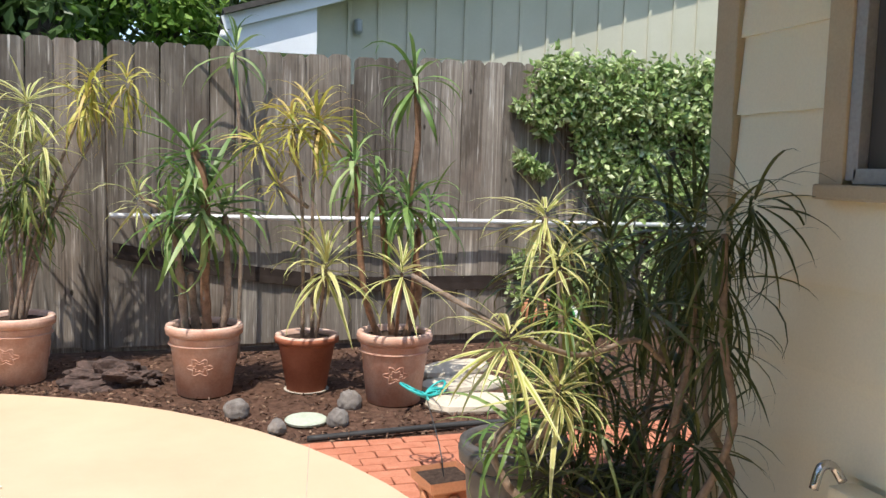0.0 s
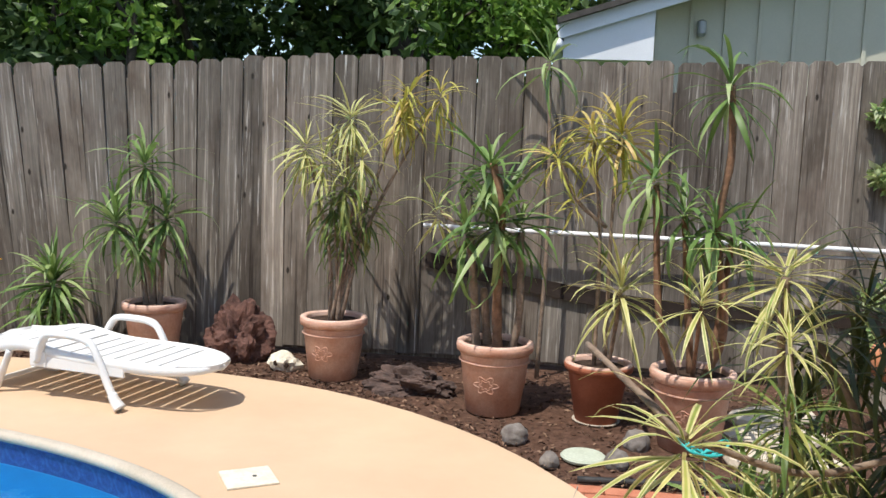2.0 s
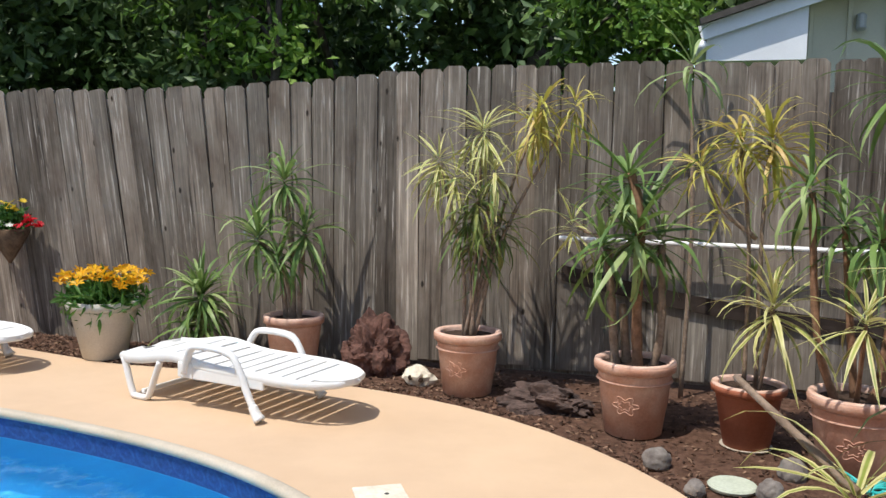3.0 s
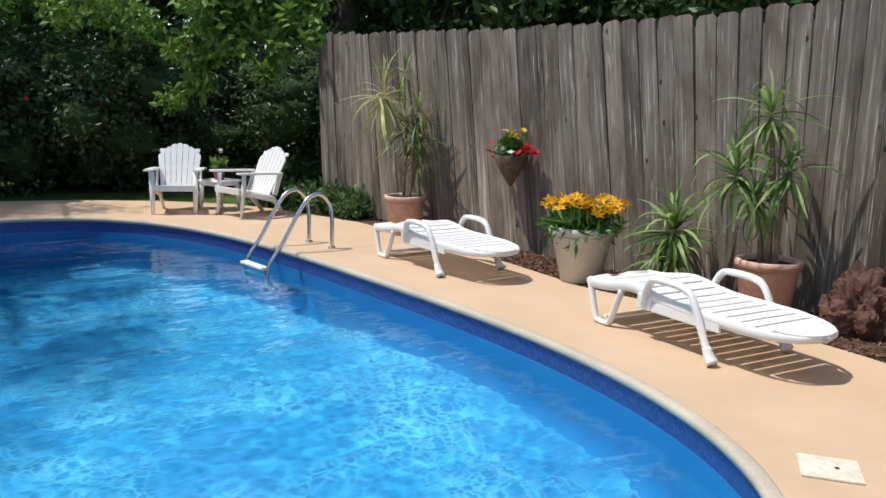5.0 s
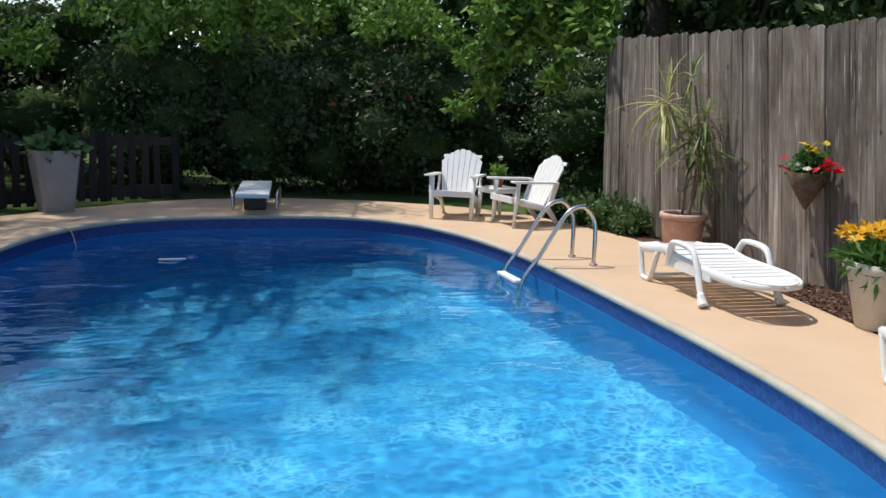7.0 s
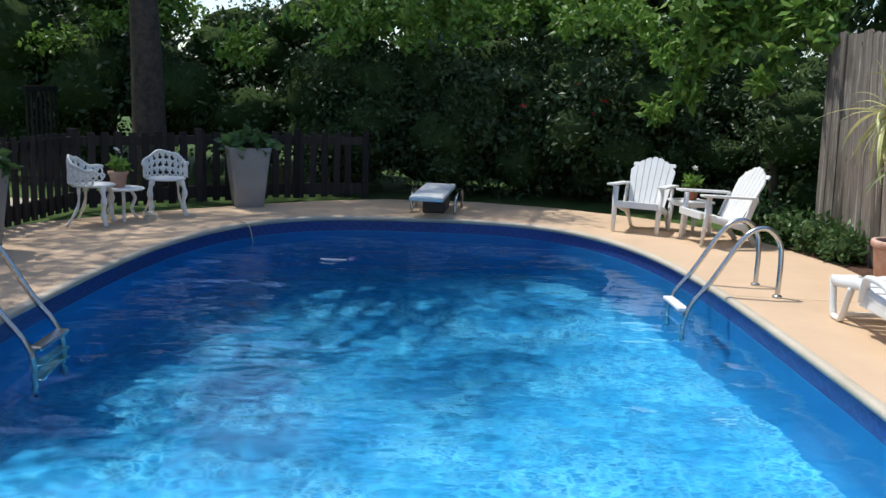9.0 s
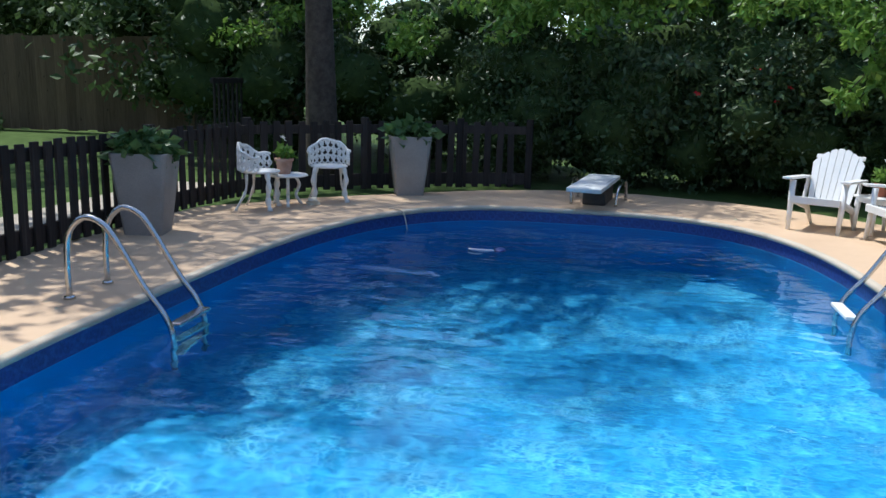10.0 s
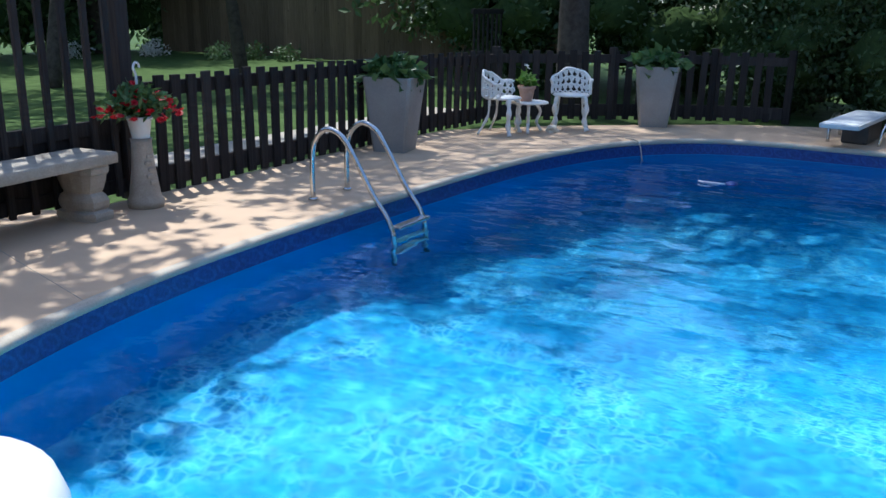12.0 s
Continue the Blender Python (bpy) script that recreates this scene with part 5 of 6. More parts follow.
part("board", boxed((0, 0, 0.29), (1.75, 0.43, 0.055), None, 0.015), M_BOARD, db)
part("grip_strip", boxed((0.02, 0, 0.320), (1.66, 0.37, 0.006)), M_BOARD, db)
part("stand", boxed((-0.35, 0, 0.13), (0.75, 0.30, 0.26), None, 0.02), M_DARKMETAL, db)
for sy in (-1, 1):
    part("handrail", tube(smooth_path([(-0.7, sy * 0.33, 0), (-0.66, sy * 0.33, 0.20), (-0.5, sy * 0.33, 0.29), (-0.2, sy * 0.32, 0.28), (0.0, sy * 0.30, 0.18), (0.05, sy * 0.29, 0.0)], 6), 0.02, 10), M_STEEL, db, smooth=True)


# ---- tall planters ----
def tall_planter(label, m):
    g = thing("tall_planter", label, "planter", m, "tall grey planters")
    bm = bmesh.new()
    def sq(w, z):
        c = w * 0.12
        return [bm.verts.new((x, y, z)) for x, y in ((-w + c, -w), (w - c, -w), (w, -w + c), (w, w - c), (w - c, w), (-w + c, w), (-w, w - c), (-w, -w + c))]
    rr = [sq(0.185, 0), sq(0.275, 0.80), sq(0.235, 0.80), sq(0.23, 0.70)]
    for a, b in zip(rr, rr[1:]):
        for k in range(8):
            bm.faces.new((a[k], a[(k + 1) % 8], b[(k + 1) % 8], b[k]))
    bm.faces.new(rr[0])
    bm.faces.new(rr[-1])
    part("body", bm, M_URN, g)
    part("soil", boxed((0, 0, 0.72), (0.44, 0.44, 0.04)), M_SOIL, g)
    h = thing("hosta_plant", "green leafy hosta filling a tall grey planter", "plant", m @ pose(0, 0, 0.76), "hostas in planters")
    pts = clump_points([(0, 0, 0.06, 0.33, 0.33, 0.13), (0, 0, 0.12, 0.22, 0.22, 0.12)], 260, 0.15)
    leaf_cards("foliage", pts, 0.05, 0.17, L_HOSTA, h, 1.6, spread=0.45)


tall_planter("tall tapered grey planter beside the ladder", pose(-7.93, 0.24, 0, 0, 0, 12))
tall_planter("tall tapered grey planter behind the iron chairs", pose(-11.66, 2.03, 0, 0, 0, 20))


# ---- white iron chairs and table ----
def ring_loop(bm, c, r, t, m):
    pts = [m @ Vector((c[0] + r * math.cos(a), 0, c[1] + r * 1.15 * math.sin(a))) for a in [2 * math.pi * k / 10 for k in range(11)]]
    tube(pts, t, 5, bm)


def iron_chair(label, m):
    g = thing("iron_chair", label, "garden chair", m, "white iron chairs")
    part("seat", lathe([(0.01, 0.385), (0.2, 0.385), (0.215, 0.395), (0.2, 0.41), (0.01, 0.41)], 20), M_WHITEIRON, g, smooth=True)
    for a in (-145, -35, 35, 145):
        c, s = math.cos(radians(a)), math.sin(radians(a))
        front = s < 0
        if front:
            ctrl, rad = [(c * 0.18, s * 0.2, 0.39), (c * 0.22, s * 0.24, 0.27), (c * 0.2, s * 0.22, 0.12), (c * 0.24, s * 0.27, 0.0)], 0.026
        else:
            ctrl, rad = [(c * 0.17, s * 0.18, 0.39), (c * 0.18, s * 0.2, 0.2), (c * 0.26, s * 0.36, 0.0)], 0.014
        part("leg", tube(smooth_path(ctrl, 6), [rad * (1 + 0.25 * math.sin(k * 1.1)) for k in range(6 * (len(ctrl) - 1) + 1)], 8), M_WHITEIRON, g, smooth=True)
    top = []
    for k in range(13):
        a = radians(-15 + 210 * k / 12)
        top.append((0.235 * math.cos(a), 0.215 * math.sin(a), 0.56 + 0.12 * max(0, math.sin(a)) ** 2 + 0.012 * math.sin(k * 2.1)))
    part("back_rail", tube(smooth_path(top, 3), 0.014, 8), M_WHITEIRON, g, smooth=True)
    for k in range(12):
        a = radians(-5 + 190 * k / 11)
        hgt = 0.14 + 0.12 * max(0, math.sin(a)) ** 2
        bm = bmesh.new()
        mm = Matrix.Rotation(a - math.pi / 2, 4, "Z") @ Matrix.Translation((0, 0.222, 0.41))
        nr = 3 if hgt > 0.19 else 2
        for q in range(nr):
            ring_loop(bm, (0, hgt * (q + 0.5) / nr), hgt / nr * 0.42, 0.010, mm)
            ring_loop(bm, (0.03 * (-1) ** q, hgt * (q + 0.8) / nr), 0.02, 0.010, mm)
        part("vine_panel", bm, M_WHITEIRON, g)
    return g


iron_chair("white cast-iron vine-pattern chair turned sideways", pose(-9.75, 0.66, 0, 0, 0, 188) @ Matrix.Scale(1.13, 4))
iron_chair("white cast-iron vine-pattern chair facing away from the fence", pose(-10.64, 1.22, 0, 0, 0, 112) @ Matrix.Scale(1.13, 4))
it = thing("iron_table", "small round white iron table on the deck", "side table", pose(-10.12, 0.86, 0))
part("tabletop", lathe([(0.01, 0.36), (0.24, 0.36), (0.255, 0.37), (0.24, 0.385), (0.01, 0.385)], 24), M_WHITEIRON, it, smooth=True)
for k in range(3):
    a = 2.1 * k + 0.4
    c, s = math.cos(a), math.sin(a)
    part("leg", tube(smooth_path([(c * 0.1, s * 0.1, 0.36), (c * 0.17, s * 0.17, 0.25), (c * 0.12, s * 0.12, 0.12), (c * 0.2, s * 0.2, 0)], 5), 0.02, 8), M_WHITEIRON, it, smooth=True)
small_pot_plant("terracotta pot with a white orchid on the iron table", (-10.12, 0.82, 0.385), 0.105, 0.19, False)
solo("brass_ornament", rock(6, (0.12, 0.09, 0.06), 2, 0.5), M_WHITEROCK, "small pale shell ornament on the deck under a chair", "ornament", pose(-10.28, 1.13, 0))

# ---- concrete bench, pedestal and red flowers ----
bn = thing("concrete_bench", "weathered concrete garden bench with scrolled legs", "bench", pose(-3.58, 0.08, 0, 0, 0, 6))
part("slab", boxed((0, 0, 0.44), (1.35, 0.40, 0.085), None, 0.02), M_CONC, bn)
for sx in (-1, 1):
    pr = [(0.185, 0), (0.19, 0.03), (0.185, 0.06), (0.15, 0.075), (0.165, 0.1), (0.17, 0.14), (0.15, 0.18), (0.125, 0.2), (0.14, 0.23), (0.155, 0.28), (0.165, 0.33), (0.18, 0.345), (0.185, 0.38), (0.18, 0.4)]
    bm = bmesh.new()
    rr = []
    for w, z in pr:
        rr.append([bm.verts.new((x * 0.66, y, z)) for x, y in ((-w * 0.7, -w), (w * 0.7, -w), (w * 0.9, -w * 0.6), (w, 0), (w * 0.9, w * 0.6), (w * 0.7, w), (-w * 0.7, w), (-w * 0.9, w * 0.6), (-w, 0), (-w * 0.9, -w * 0.6))])
    for a, b in zip(rr, rr[1:]):
        for k in range(10):
            bm.faces.new((a[k], a[(k + 1) % 10], b[(k + 1) % 10], b[k]))
    bm.faces.new(rr[0])
    bm.faces.new(rr[-1])
    part("leg", bm, M_CONC, bn).matrix_basis = pose(sx * 0.5, 0, 0)
pd = thing("stone_pedestal", "cast concrete pedestal with worn relief", "pedestal", pose(-4.58, 0.10, 0))
part("shaft", lathe([(0.135, 0), (0.14, 0.05), (0.125, 0.08), (0.118, 0.1), (0.09, 0.3), (0.076, 0.5), (0.084, 0.53), (0.01, 0.535)], 24), M_CONC, pd, smooth=True)
for k in range(5):
    part("relief", boxed((0.02 * (k % 2), 0.094 - 0.005 * k, 0.2 + 0.05 * k), (0.06, 0.03, 0.03), None, 0.006), M_CONC, pd)
fb = thing("flower_pot", "white hanging pot of red flowers on the pedestal", "flower pot", pose(-4.58, 0.10, 0.535))
part("pot", lathe([(0.066, 0), (0.088, 0.14), (0.096, 0.14), (0.095, 0.165), (0.08, 0.16), (0.01, 0.14)], 20, closed=False), M_WHITEPL, fb, smooth=True)
leaf_cards("foliage", clump_points([(0, 0, 0.24, 0.3, 0.26, 0.12), (0, 0, 0.3, 0.2, 0.2, 0.1)], 520, 0.1), 0.1, 0.075, L_HOSTA, fb, 2.0)
for k in range(64):
    a, r = RND.uniform(0, 6.28), 0.32 * math.sqrt(RND.random())
    bloom(fb, (r * math.cos(a), r * math.sin(a), 0.37 - 0.6 * r + RND.uniform(-0.05, 0.05)), 0.036, P_RED, 11, 0.9)
part("hook", tube(smooth_path([(0, 0, 0.3), (0, 0, 0.46), (0.02, 0, 0.52), (0.0, 0, 0.56), (-0.03, 0, 0.55), (-0.035, 0, 0.52)], 6), 0.009), M_WHITEPL, fb, smooth=True)

# ---- dark picket fence on the lawn side ----
pf = thing("picket_fence", "low dark-stained wooden picket fence along the deck", "fence", kind="structure")
picket = finish("picket", boxed((0, 0, 0.48), (0.098, 0.03, 0.96), None, 0.006), M_DARKWOOD)
line = [(-4.85, -0.18), (-8.8, -0.16), (-10.9, 0.05), (-12.0, 1.35), (-12.75, 2.6), (-13.0, 3.6)]
for (x1, y1), (x2, y2) in zip(line, line[1:]):
    L = math.hypot(x2 - x1, y2 - y1)
    a = math.degrees(math.atan2(y2 - y1, x2 - x1))
    for k in range(int(L / 0.178)):
        t = k * 0.178 / L
        o = new("picket", picket)
        o.parent = pf
        o.matrix_basis = pose(x1 + (x2 - x1) * t, y1 + (y2 - y1) * t, RND.uniform(-0.01, 0.015), RND.uniform(-1, 1), RND.uniform(-1, 1), a)
    for z, h in ((0.13, 0.17), (0.85, 0.12)):
        part("rail", boxed((0, 0, 0), (L, 0.05, h), None, 0.006), M_DARKWOOD, pf).matrix_basis = pose((x1 + x2) / 2, (y1 + y2) / 2 - 0.045, z, 0, 0, a)
    part("post", boxed((0, 0, 0.5), (0.1, 0.1, 1.02), None, 0.01), M_DARKWOOD, pf).matrix_basis = pose(x2, y2 - 0.05, 0)
gt = thing("tall_trellis", "tall dark-stained trellis screen with posts", "trellis", kind="structure")
for x in (-1.9, -3.1, -4.72):
    part("post", boxed((x, -0.22, 1.25), (0.12, 0.12, 2.5), None, 0.01), M_DARKWOOD, gt)
for k in range(15):
    x = -1.98 - k * 0.185
    part("bar", boxed((x, -0.18, 1.22), (0.05, 0.035, 2.35), None, 0.006), M_DARKWOOD, gt)
for z in (0.12, 0.6, 2.36):
    part("rail", boxed((-3.3, -0.22, z), (2.9, 0.045, 0.11), None, 0.006), M_DARKWOOD, gt)
part("panel", boxed((-3.3, -0.235, 0.34), (2.8, 0.025, 0.5)), M_DARKWOOD, gt)


# ---- trees and shrubs ----
def tree(name, label, at, h, trunk_r, crown, n_clumps, per, size, leaf, lean=(0, 0), seed=1, clump_r=0.7):
    """Tapered trunk, limbs to clump centres, and clumps of leaves in an uneven crown."""
    rg = random.Random(seed)
    g = thing(name, label, "tree", pose(*at), "trees round the yard")
    top = Vector((lean[0], lean[1], h))
    fork = top * 0.55
    part("trunk", tube(smooth_path([(0, 0, -0.1), (lean[0] * 0.2, lean[1] * 0.2, h * 0.25), fork, top], 5), [trunk_r * (1.25 - 1.0 * k / 15) for k in range(16)], 10), M_BARK, g, smooth=True)
    cx, cy, cz, rx, ry, rz = crown
    blobs = []
    for k in range(n_clumps):
        while True:
            p = Vector((rg.uniform(-1, 1), rg.uniform(-1, 1), rg.uniform(-1, 1)))
            if 0.25 < p.length < 1:
                break
        c = Vector((cx + p.x * rx, cy + p.y * ry, cz + p.z * rz))
        r = clump_r * rg.uniform(0.6, 1.25)
        blobs.append((*c, r, r, r * 0.75))
        if k % 6 == 0:
            s = fork.lerp(top, rg.random())
            part("limb", tube(smooth_path([s, s.lerp(c, 0.5) + Vector((0, 0, 0.3)), c], 4), [trunk_r * 0.35 * (1 - 0.085 * q) for q in range(9)], 6), M_BARK, g, smooth=True)
    leaf_cards("crown", clump_points(blobs, per, 0.25), 0.3, size, leaf, g, 1.9)
    return g


def shrub(name, label, blobs, per, size, leaf, core=True, category="shrub"):
    g = thing(name, label, category)
    per = int(per * 1.25) if core else per
    leaf_cards("foliage", clump_points(blobs, per, 0.4), 0.35, size, leaf, g, 2.0)
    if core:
        # lumpy dark filler added inside, coloured as the shade between leaves
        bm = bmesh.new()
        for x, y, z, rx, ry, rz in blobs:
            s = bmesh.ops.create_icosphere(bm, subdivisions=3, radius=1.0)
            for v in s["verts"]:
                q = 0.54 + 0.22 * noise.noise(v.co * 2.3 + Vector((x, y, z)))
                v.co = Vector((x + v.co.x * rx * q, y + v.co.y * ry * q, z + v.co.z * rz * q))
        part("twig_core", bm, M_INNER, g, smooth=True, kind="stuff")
    return g


# the dark shrubbery that closes the far end, shade put into its leaf colour
for i, (xs, ys) in enumerate((((-15.0, -13.6), (2.8, 6.2)), ((-15.2, -13.2), (6.2, 9.4)), ((-14.6, -11.4), (9.6, 12.2)))):
    bl = []
    for k in range(36):
        bl.append((RND.uniform(*xs), RND.uniform(*ys), RND.uniform(0.3, 2.05), RND.uniform(0.6, 1.05), RND.uniform(0.6, 1.05), RND.uniform(0.5, 0.8)))
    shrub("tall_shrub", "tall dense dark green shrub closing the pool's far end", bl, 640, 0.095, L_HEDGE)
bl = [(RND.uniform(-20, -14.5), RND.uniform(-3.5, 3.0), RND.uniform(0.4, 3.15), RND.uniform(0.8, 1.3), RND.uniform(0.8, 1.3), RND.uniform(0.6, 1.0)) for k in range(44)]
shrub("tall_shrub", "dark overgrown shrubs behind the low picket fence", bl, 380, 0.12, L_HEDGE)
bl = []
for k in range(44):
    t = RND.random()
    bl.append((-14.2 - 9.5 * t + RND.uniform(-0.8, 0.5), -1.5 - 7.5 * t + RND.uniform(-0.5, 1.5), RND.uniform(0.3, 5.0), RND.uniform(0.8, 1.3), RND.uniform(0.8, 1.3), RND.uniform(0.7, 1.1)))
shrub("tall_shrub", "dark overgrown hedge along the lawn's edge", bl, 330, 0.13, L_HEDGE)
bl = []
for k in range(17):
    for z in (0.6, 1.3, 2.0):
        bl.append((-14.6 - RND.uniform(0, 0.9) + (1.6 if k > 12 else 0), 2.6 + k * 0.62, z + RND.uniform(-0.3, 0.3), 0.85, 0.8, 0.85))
# same shade-darkened leaf colour as the shrubs beside it
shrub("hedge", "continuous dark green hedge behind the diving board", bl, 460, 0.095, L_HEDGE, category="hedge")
for i, (x, y) in enumerate(((-19.5, -4.8), (-20.0, 5.6), (-20.0, 9.5), (-18.0, 14.0), (-22.0, -7.0), (-26.0, 9.0))):
    tree("backyard_tree", "dense dark tree closing the view behind the hedge", (x, y, 0), 8.0, 0.25, (0.0, 0.0, 4.2, 3.0, 3.4, 3.4), 70, 120, 0.26, L_TREE, (0.3, 0.2), 120 + i, 1.3)
# sun on the upper growth is carried by the lighter leaf colour
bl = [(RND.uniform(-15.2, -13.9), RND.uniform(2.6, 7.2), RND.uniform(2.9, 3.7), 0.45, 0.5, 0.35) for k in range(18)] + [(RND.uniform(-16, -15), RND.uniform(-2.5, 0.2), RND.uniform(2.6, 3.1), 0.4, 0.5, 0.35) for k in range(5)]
shrub("hedge", "yellow-green hedge-top shoots with sunlight in their colour", bl, 130, 0.14, L_LIGHT, core=False, category="hedge")
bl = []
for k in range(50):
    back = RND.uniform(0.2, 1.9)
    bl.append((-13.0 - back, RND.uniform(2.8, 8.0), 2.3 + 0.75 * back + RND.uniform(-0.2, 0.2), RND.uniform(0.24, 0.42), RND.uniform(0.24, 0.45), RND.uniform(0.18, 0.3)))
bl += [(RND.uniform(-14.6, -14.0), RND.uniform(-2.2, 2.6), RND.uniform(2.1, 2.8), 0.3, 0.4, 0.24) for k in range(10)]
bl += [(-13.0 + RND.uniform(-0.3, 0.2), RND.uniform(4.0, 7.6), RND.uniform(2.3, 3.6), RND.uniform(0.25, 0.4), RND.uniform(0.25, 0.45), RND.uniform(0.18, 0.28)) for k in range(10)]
shrub("sunlit_shrub", "green upper growth of the far shrubbery, sun flecks in its colour", bl, 110, 0.14, L_LIGHT, core=False)
bl = [(RND.uniform(-13.5, -12.9), RND.uniform(4.6, 8.8), RND.uniform(0.9, 2.3), RND.uniform(0.25, 0.45), RND.uniform(0.25, 0.45), RND.uniform(0.2, 0.35)) for k in range(26)]
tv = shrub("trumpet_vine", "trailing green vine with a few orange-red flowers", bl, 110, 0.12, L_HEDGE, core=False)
for k in range(4):
    bloom(tv, (-12.8 + RND.uniform(-0.1, 0.1), RND.uniform(5.6, 8.2), RND.uniform(1.2, 2.1)), 0.06, P_RED, 5)
# light branch over the fence corner
SPRAYS = ((-11.42, 7.5, 1.55), (-11.15, 7.75, 1.8), (-11.3, 7.55, 2.2), (-10.95, 7.9, 2.55), (-10.4, 8.45, 1.95), (-10.7, 8.15, 2.3), (-9.85, 8.95, 2.45), (-10.1, 8.75, 2.75), (-10.6, 8.3, 2.95), (-11.0, 7.7, 2.85))
bl, rods = [], []
for ex, ey, ez in SPRAYS:
    base = Vector((-10.75, 9.25, 2.75))
    tipv = Vector((ex, ey, ez))
    crest = base.lerp(tipv, 0.55) + Vector((0, 0, 0.35 + 0.2 * RND.random()))
    rod = smooth_path([base, crest, tipv], 6)
    rods.append(rod)
    for q in rod[4::2]:
        r = RND.uniform(0.14, 0.26)
        bl.append((q.x + RND.uniform(-0.08, 0.08), q.y + RND.uniform(-0.08, 0.08), q.z - 0.05, r, r, r * 0.8))
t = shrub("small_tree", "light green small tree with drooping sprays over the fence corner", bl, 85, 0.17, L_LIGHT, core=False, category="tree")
for rod in rods:
    part("branch", tube(rod, [0.022 - 0.0013 * k for k in range(len(rod))], 6), M_BARK, t, smooth=True)
part("trunk", tube(smooth_path([(-12.3, 9.6, 0), (-12.2, 9.4, 1.3), (-11.6, 9.0, 2.6), (-11.2, 8.6, 3.2)], 5), [0.07 - 0.003 * k for k in range(16)], 8), M_BARK, t, smooth=True)
bl = [(-9.9, 8.75, 0.15, 0.4, 0.32, 0.28), (-9.3, 8.8, 0.18, 0.42, 0.3, 0.3), (-8.75, 8.82, 0.15, 0.35, 0.26, 0.26), (-10.4, 8.6, 0.18, 0.35, 0.35, 0.32), (-10.9, 8.7, 0.2, 0.4, 0.4, 0.35)]
shrub("ground_shrub", "low bright green groundcover shrub in the fence corner", bl, 420, 0.09, L_HOSTA)
# ivy over the fence top
bl = []
for k in range(120):
    x = RND.uniform(2.95, 6.2)
    bl.append((x, 8.84, RND.uniform(2.0, 2.55), RND.uniform(0.14, 0.26), 0.14, RND.uniform(0.12, 0.24)))
for k in range(46):
    x = RND.uniform(3.35, 5.6)
    bl.append((x, 8.9, RND.uniform(1.45, 2.1), RND.uniform(0.10, 0.2), 0.09, RND.uniform(0.14, 0.28)))
for x, z in ((2.78, 2.12), (2.86, 2.05), (2.96, 2.02), (2.8, 1.68), (2.9, 1.6), (3.02, 1.56), (3.0, 1.92)):
    bl.append((x, 8.92, z, 0.08, 0.05, 0.07))
for k in range(40):
    x = RND.uniform(3.3, 6.0)
    bl.append((x, 8.92, RND.uniform(0.4, 1.9), RND.uniform(0.08, 0.2), 0.06, RND.uniform(0.15, 0.35)))
for k in range(8):
    bl.append((RND.uniform(2.8, 3.5), 8.9, RND.uniform(0.35, 0.85), 0.16, 0.1, 0.16))
iv = shrub("ivy", "pale-flecked ivy spilling over the top of the fence", bl, 120, 0.075, L_IVY, core=False, category="climbing plant")

for k in range(14):
    x = 3.1 + 0.2 * k + RND.uniform(-0.08, 0.08)
    part("vine_stem", tube(smooth_path([(x, 8.955, 2.4), (x + RND.uniform(-0.2, 0.2), 8.95, 2.0), (x + RND.uniform(-0.2, 0.2), 8.95, 1.5 + RND.uniform(-0.3, 0.3))], 5), 0.008, 6), M_CANE, iv, smooth=True)

# trunk stands in view; the unseen crown is placed to shade the pool
tree("shade_tree", "big dark-trunked tree behind the iron chairs", (-12.75, 0.42, 0), 11.0, 0.215, (0.75, -2.5, 11.2, 4.4, 2.8, 1.3), 105, 120, 0.13, L_TREE, (0.2, -0.25), 3, 1.0)
# made-up tree behind the hedge; its high crown only casts shade
tree("shade_tree", "added fine-leaved tree, crown out of view, shading the far deck", (-17.2, 3.4, 0), 10.5, 0.2, (2.6, -3.2, 10.6, 2.7, 2.6, 1.0), 58, 150, 0.13, L_TREE, (0.6, -0.8), 33, 0.95)
# canopy outside the view, sized by the dapples it throws on deck and water
tree("shade_tree", "unseen dark tree over the lawn, placed to dapple the left deck", (-6.0, -6.5, 0), 8.0, 0.22, (0.3, 2.2, 7.0, 5.4, 3.4, 1.5), 64, 108, 0.24, L_TREE, (0.4, 1.5), 9, 0.95)
tree("shade_tree", "tall dark tree behind the far shrubs", (-21.5, 7.5, 0), 9.0, 0.28, (0.6, 1.0, 6.0, 3.6, 4.6, 3.2), 90, 150, 0.24, L_TREE, (0.2, 0), 21, 1.1)
for i, (x, y, r, hh) in enumerate(((-1.9, 15.6, 0.6, 9.0), (-6.5, 14.6, 0.33, 9.0), (-9.5, 16.5, 0.4, 9.0), (-12.5, 15.0, 0.4, 8.0), (-15.5, 13.0, 0.35, 8.0))):
    tree("neighbour_tree", "dark shaded tree beyond the board fence", (x, y, 0), hh, r, (0.4, 0.6, 4.7, 3.2, 3.0, 2.8), 92, 140, 0.23, L_TREE, (0.3, 0.2), 40 + i, 0.9)
bl = [(RND.uniform(-24, -0.5), RND.uniform(18.5, 20.5), RND.uniform(0.8, 5.2), RND.uniform(1.0, 1.6), RND.uniform(0.9, 1.3), RND.uniform(0.9, 1.3)) for k in range(74)]
shrub("tall_shrub", "dark belt of trees beyond the board fence", bl, 200, 0.24, L_TREE)
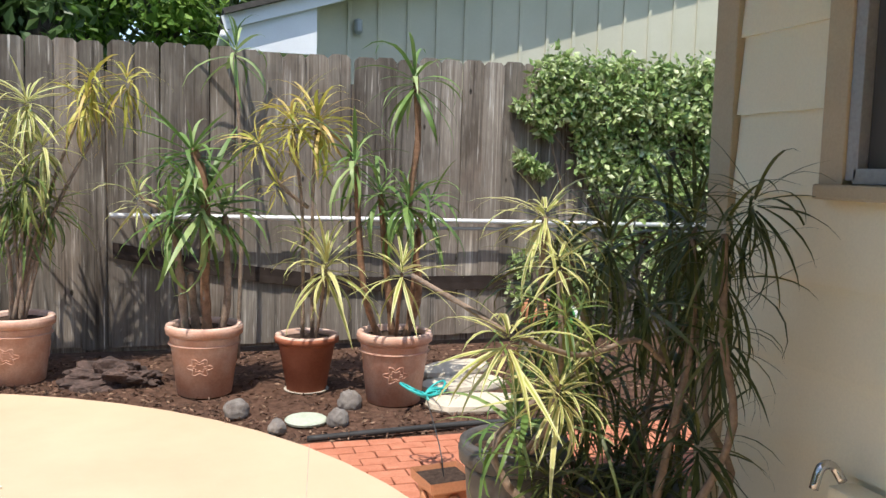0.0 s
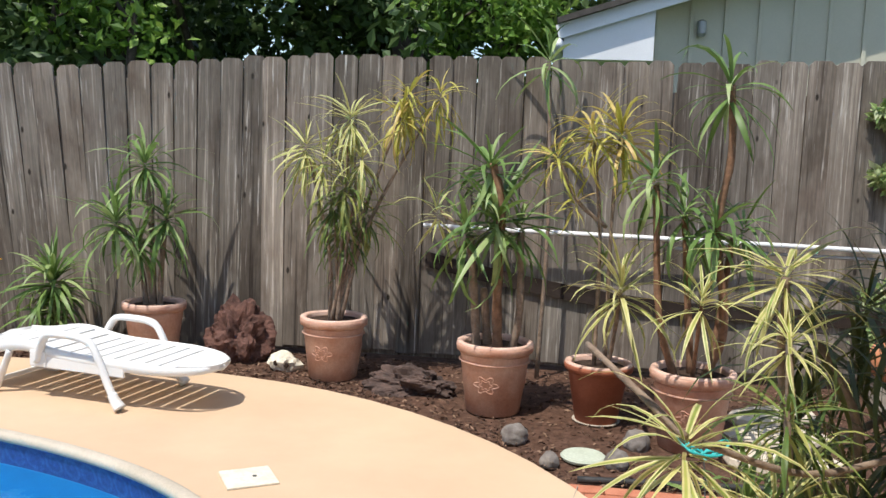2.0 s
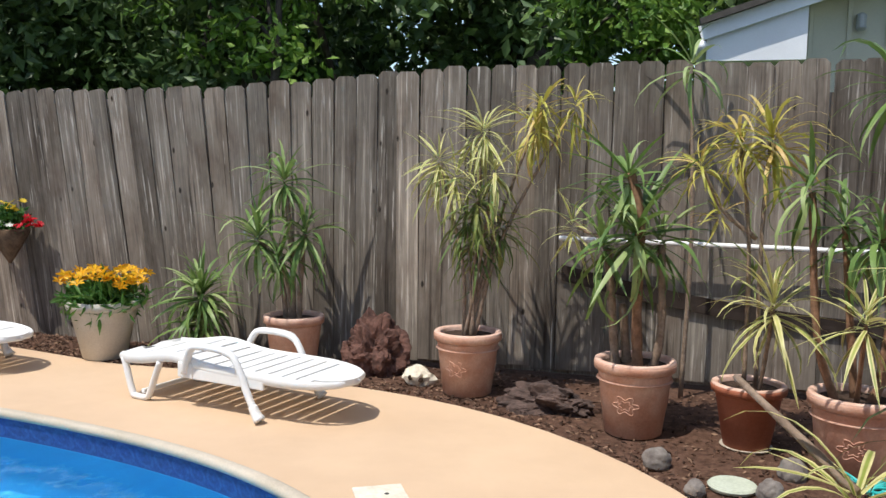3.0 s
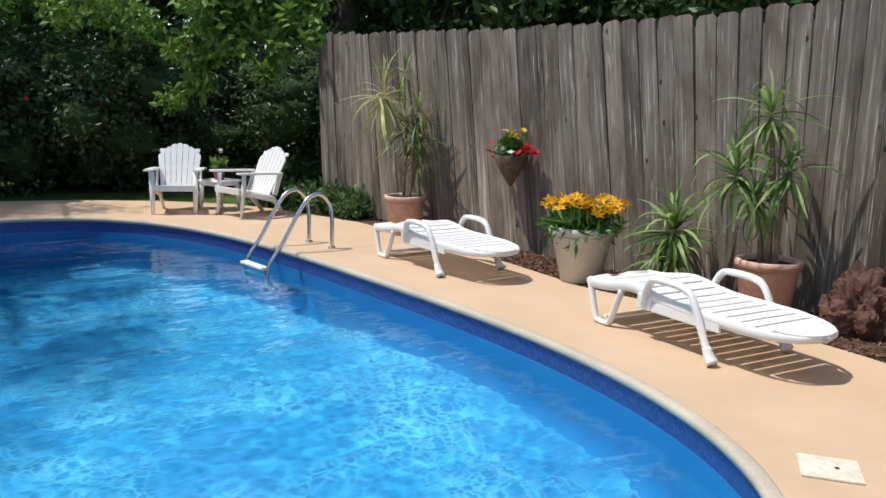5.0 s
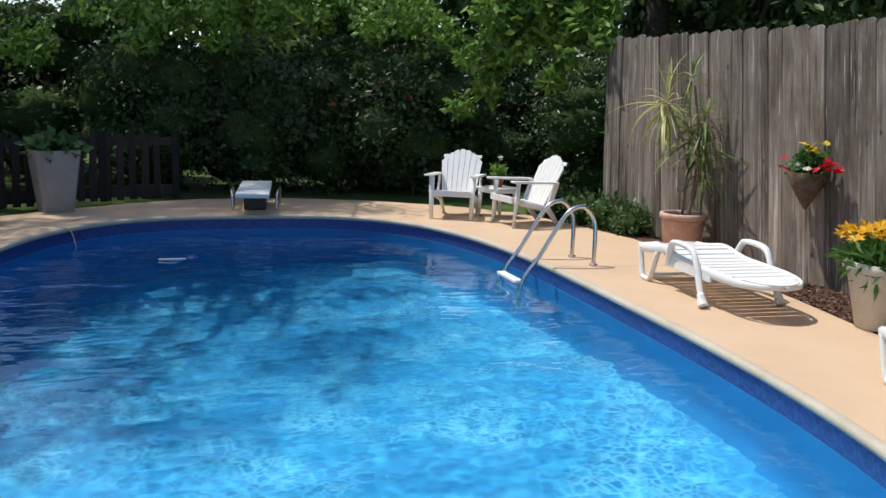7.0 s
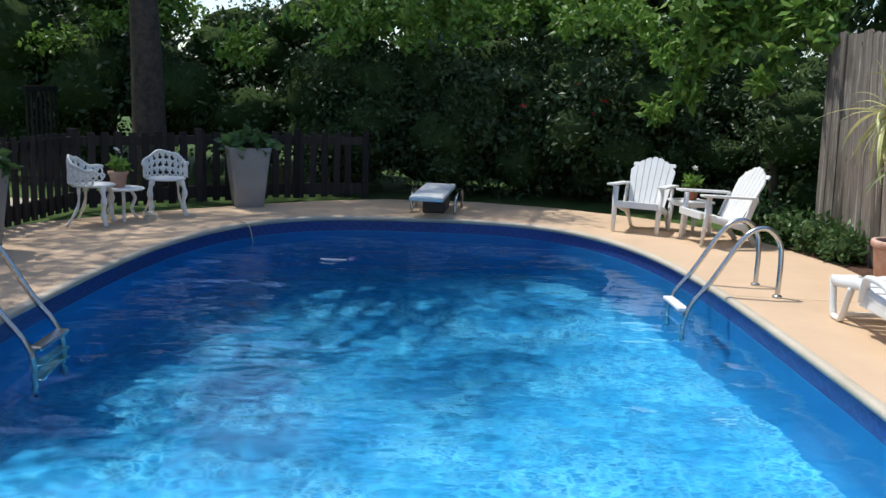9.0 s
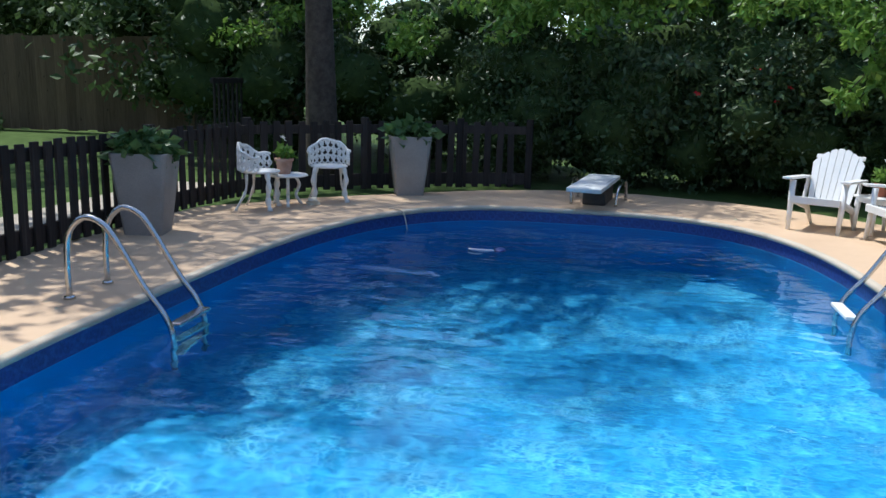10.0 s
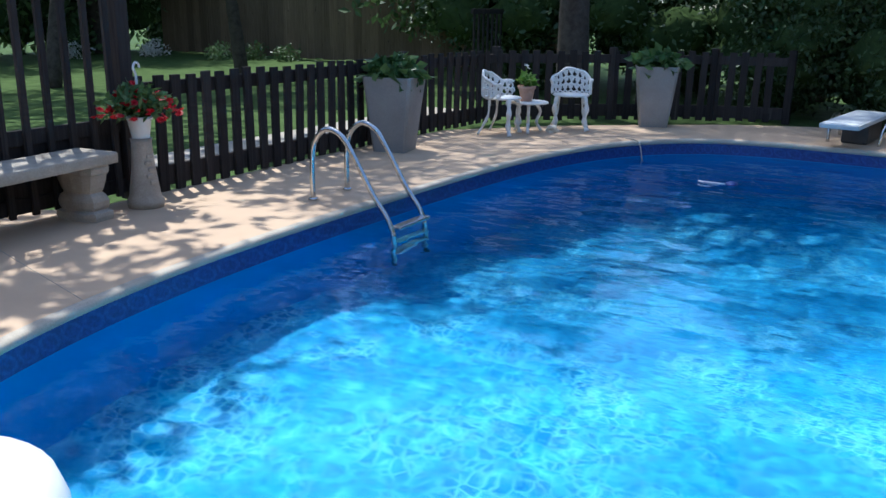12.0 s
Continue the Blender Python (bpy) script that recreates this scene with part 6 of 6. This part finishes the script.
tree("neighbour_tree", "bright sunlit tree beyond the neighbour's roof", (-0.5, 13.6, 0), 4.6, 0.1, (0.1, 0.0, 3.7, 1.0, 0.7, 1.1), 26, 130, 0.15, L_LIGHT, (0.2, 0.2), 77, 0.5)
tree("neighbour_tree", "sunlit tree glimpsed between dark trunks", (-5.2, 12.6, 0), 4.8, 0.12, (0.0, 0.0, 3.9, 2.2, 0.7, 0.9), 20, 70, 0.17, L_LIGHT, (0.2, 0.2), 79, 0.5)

for i, (x, y) in enumerate(((-8.5, -17.5), (-13.5, -18.0), (-18.5, -17.5), (-24.0, -16.5), (-29.0, -12.0), (-3.0, -16.0))):
    tree("backyard_tree", "dark tree behind the far board fence", (x, y, 0), 8.5, 0.3, (0.3, 1.6, 4.8, 3.4, 3.0, 2.9), 74, 110, 0.26, L_TREE, (0.3, 0.2), 90 + i, 1.15)

bl = [(RND.uniform(-40, -2), RND.uniform(-18.0, -16.2), RND.uniform(1.0, 5.5), RND.uniform(1.1, 1.7), RND.uniform(0.8, 1.2), RND.uniform(0.9, 1.4)) for k in range(80)]
bl += [(RND.uniform(-40, -16), RND.uniform(-15.6, -14.2), RND.uniform(2.6, 5.2), RND.uniform(0.9, 1.5), 0.8, RND.uniform(0.7, 1.1)) for k in range(44)]
bl += [(RND.uniform(-20, -4), RND.uniform(-19.5, -17.5), RND.uniform(0.3, 3.2), RND.uniform(1.0, 1.5), 0.8, RND.uniform(0.8, 1.1)) for k in range(34)]
bl += [(RND.uniform(-25, -16), RND.uniform(-18.5, -17.2), RND.uniform(0.4, 3.8), 1.4, 0.8, 1.1) for k in range(22)]
shrub("tall_shrub", "dark belt of trees behind the far board fence", bl, 170, 0.26, L_TREE)

# ---- far side of the lawn ----
bfce = thing("fence_back", "tan board fence far across the lawn", "fence", kind="structure")
tan_board = finish("board", boxed((0, 0, 1.2), (0.275, 0.025, 2.4)), M_TANFENCE)
for k in range(50):
    o = new("board", tan_board)
    o.parent = bfce
    o.matrix_basis = pose(-20.3, -16.5 + k * 0.28, RND.uniform(-0.03, 0.03), 0, 0, 90)
BORDER = ((-18.7, -12.6, "pale variegated", L_IVY), (-18.6, -15.1, "white-flowering", P_WHITE), (-19.4, -11.9, "dark", L_TREE), (-19.5, -10.8, "dark", L_TREE), (-16.2, -15.6, "white-flowering", P_WHITE))
for i, (x, y, lab, lf) in enumerate(BORDER):
    shrub("border_plant", lab + " clump in the bed across the lawn", [(x, y, 0.2, 0.45, 0.4, 0.3), (x + 0.4, y + 0.1, 0.15, 0.3, 0.3, 0.22)], 120, 0.12, lf, core=False, category="plant")
for i, (x, y, lx) in enumerate(((-14.0, -7.5, 1.8), (-10.5, -9.0, -1.4))):
    tree("lawn_tree", "leaning dark tree on the lawn", (x, y, 0), 7.0, 0.13, (0.5, 0.5, 5.6, 3.0, 3.0, 1.5), 34, 110, 0.22, L_TREE, (lx, 0.4), 60 + i, 0.9)
solo("garden_path", boxed((-8.0, -1.25, -0.05), (8.0, 1.1, 0.03), None, 0.01), M_CONC, "grey paved path across the lawn", "path", kind="structure")
bb = thing("garden_arbour", "small dark wooden bench arbour behind the fence", "arbour", pose(-13.6, -1.5, 0))
for k in range(7):
    part("slat", boxed((-0.5 + k * 0.17, 0, 0.75), (0.05, 0.03, 1.5), None, 0.005), M_DARKWOOD, bb)
part("rail", boxed((0, 0, 1.45), (1.2, 0.05, 0.08), None, 0.005), M_DARKWOOD, bb)
solo("yard_flag", boxed((-8.2, -8.4, 1.15), (0.02, 0.28, 0.22), None, 0.004), P_YELLOW, "small yellow flag on the lawn", "flag")

# ---- board fence (many pieces) ----
fence = thing("fence_boards", "tall weathered grey dog-eared board fence", "fence", kind="structure")


def picket_mesh(w, h):
    bm = bmesh.new()
    c = 0.035
    out = [(-w / 2, 0), (w / 2, 0), (w / 2, h - c), (w / 2 - c, h), (-w / 2 + c, h), (-w / 2, h - c)]
    f = [bm.verts.new((x, 0, z)) for x, z in out]
    b = [bm.verts.new((x, 0.02, z)) for x, z in out]
    bm.faces.new(f)
    bm.faces.new(b[::-1])
    for k in range(6):
        bm.faces.new((f[k], f[(k + 1) % 6], b[(k + 1) % 6], b[k]))
    return finish("board", bm, M_FENCE)


widths = [picket_mesh(w, h) for w in (0.1905, 0.1895, 0.188) for h in (2.40, 2.385)]
FENCE_X, FENCE_TOP = (-9.7, -8.0, -5.0, -3.6, -2.8, -2.0, -1.2, 1.5, 3.0, 7.0), (2.44, 2.41, 2.355, 2.36, 2.39, 2.45, 2.475, 2.48, 2.52, 2.6)
x = -9.75
while x < 7.4:
    o = new("board", RND.choice(widths))
    o.parent = fence
    lean = -8.0 * min(1.0, max(0.0, (-2.7 - x) / 1.6)) if x > -8.6 else -8.0 * max(0.2, 1 + (x + 8.6) / 1.7)
    dz = float(np.interp(x, FENCE_X, FENCE_TOP)) - 2.38 + RND.uniform(-0.014, 0.012)
    m = pose(x - 0.165 * lean / -8.0, 9.0 + RND.uniform(-0.006, 0.006), dz - 0.02, RND.uniform(-0.4, 0.4), lean + RND.uniform(-0.5, 0.5), RND.uniform(-0.6, 0.6))
    m.translation.x = x + 0.165 * (-lean / 8.0)
    o.matrix_basis = m
    x += 0.192
part("backing", boxed((-1.1, 9.032, 1.14), (17.0, 0.012, 2.2)), M_FENCE, fence)
for z in (0.35, 1.2, 2.05):
    part("rail", boxed((-1.1, 9.06, z), (17.0, 0.04, 0.09)), M_FENCE, fence)

# ---- brick path (many pieces) ----
path = thing("pavement_bricks", "worn red brick path laid between deck and mulch", "brick path", kind="structure")
bm = bmesh.new()
bm.faces.new([bm.verts.new(p) for p in ((0.3, 3.6, -0.045), (3.4, 3.6, -0.045), (3.4, 6.62, -0.045), (0.3, 6.62, -0.045))])
part("joint_sand", bm, M_MULCH, path)
brick = finish("brick", boxed((0, 0, 0), (0.196, 0.094, 0.05), None, 0.006), M_BRICK)
for i in range(32):
    for j in range(17):
        y = 6.55 - i * 0.101
        x = 0.45 + j * 0.203 + (0.1 if i % 2 else 0)
        inside = (x + 0.12 - ARC_C[0]) ** 2 + (y - ARC_C[1]) ** 2 < ARC_R ** 2
        if inside or x > 3.3 or (x > 1.68 and y < 4.7) or y < 4.45:
            continue
        o = new("brick", brick)
        o.parent = path
        o.matrix_basis = pose(x, y, -0.035 + RND.uniform(-0.004, 0.004), RND.uniform(-1, 1), RND.uniform(-1, 1), RND.uniform(-1.2, 1.2))
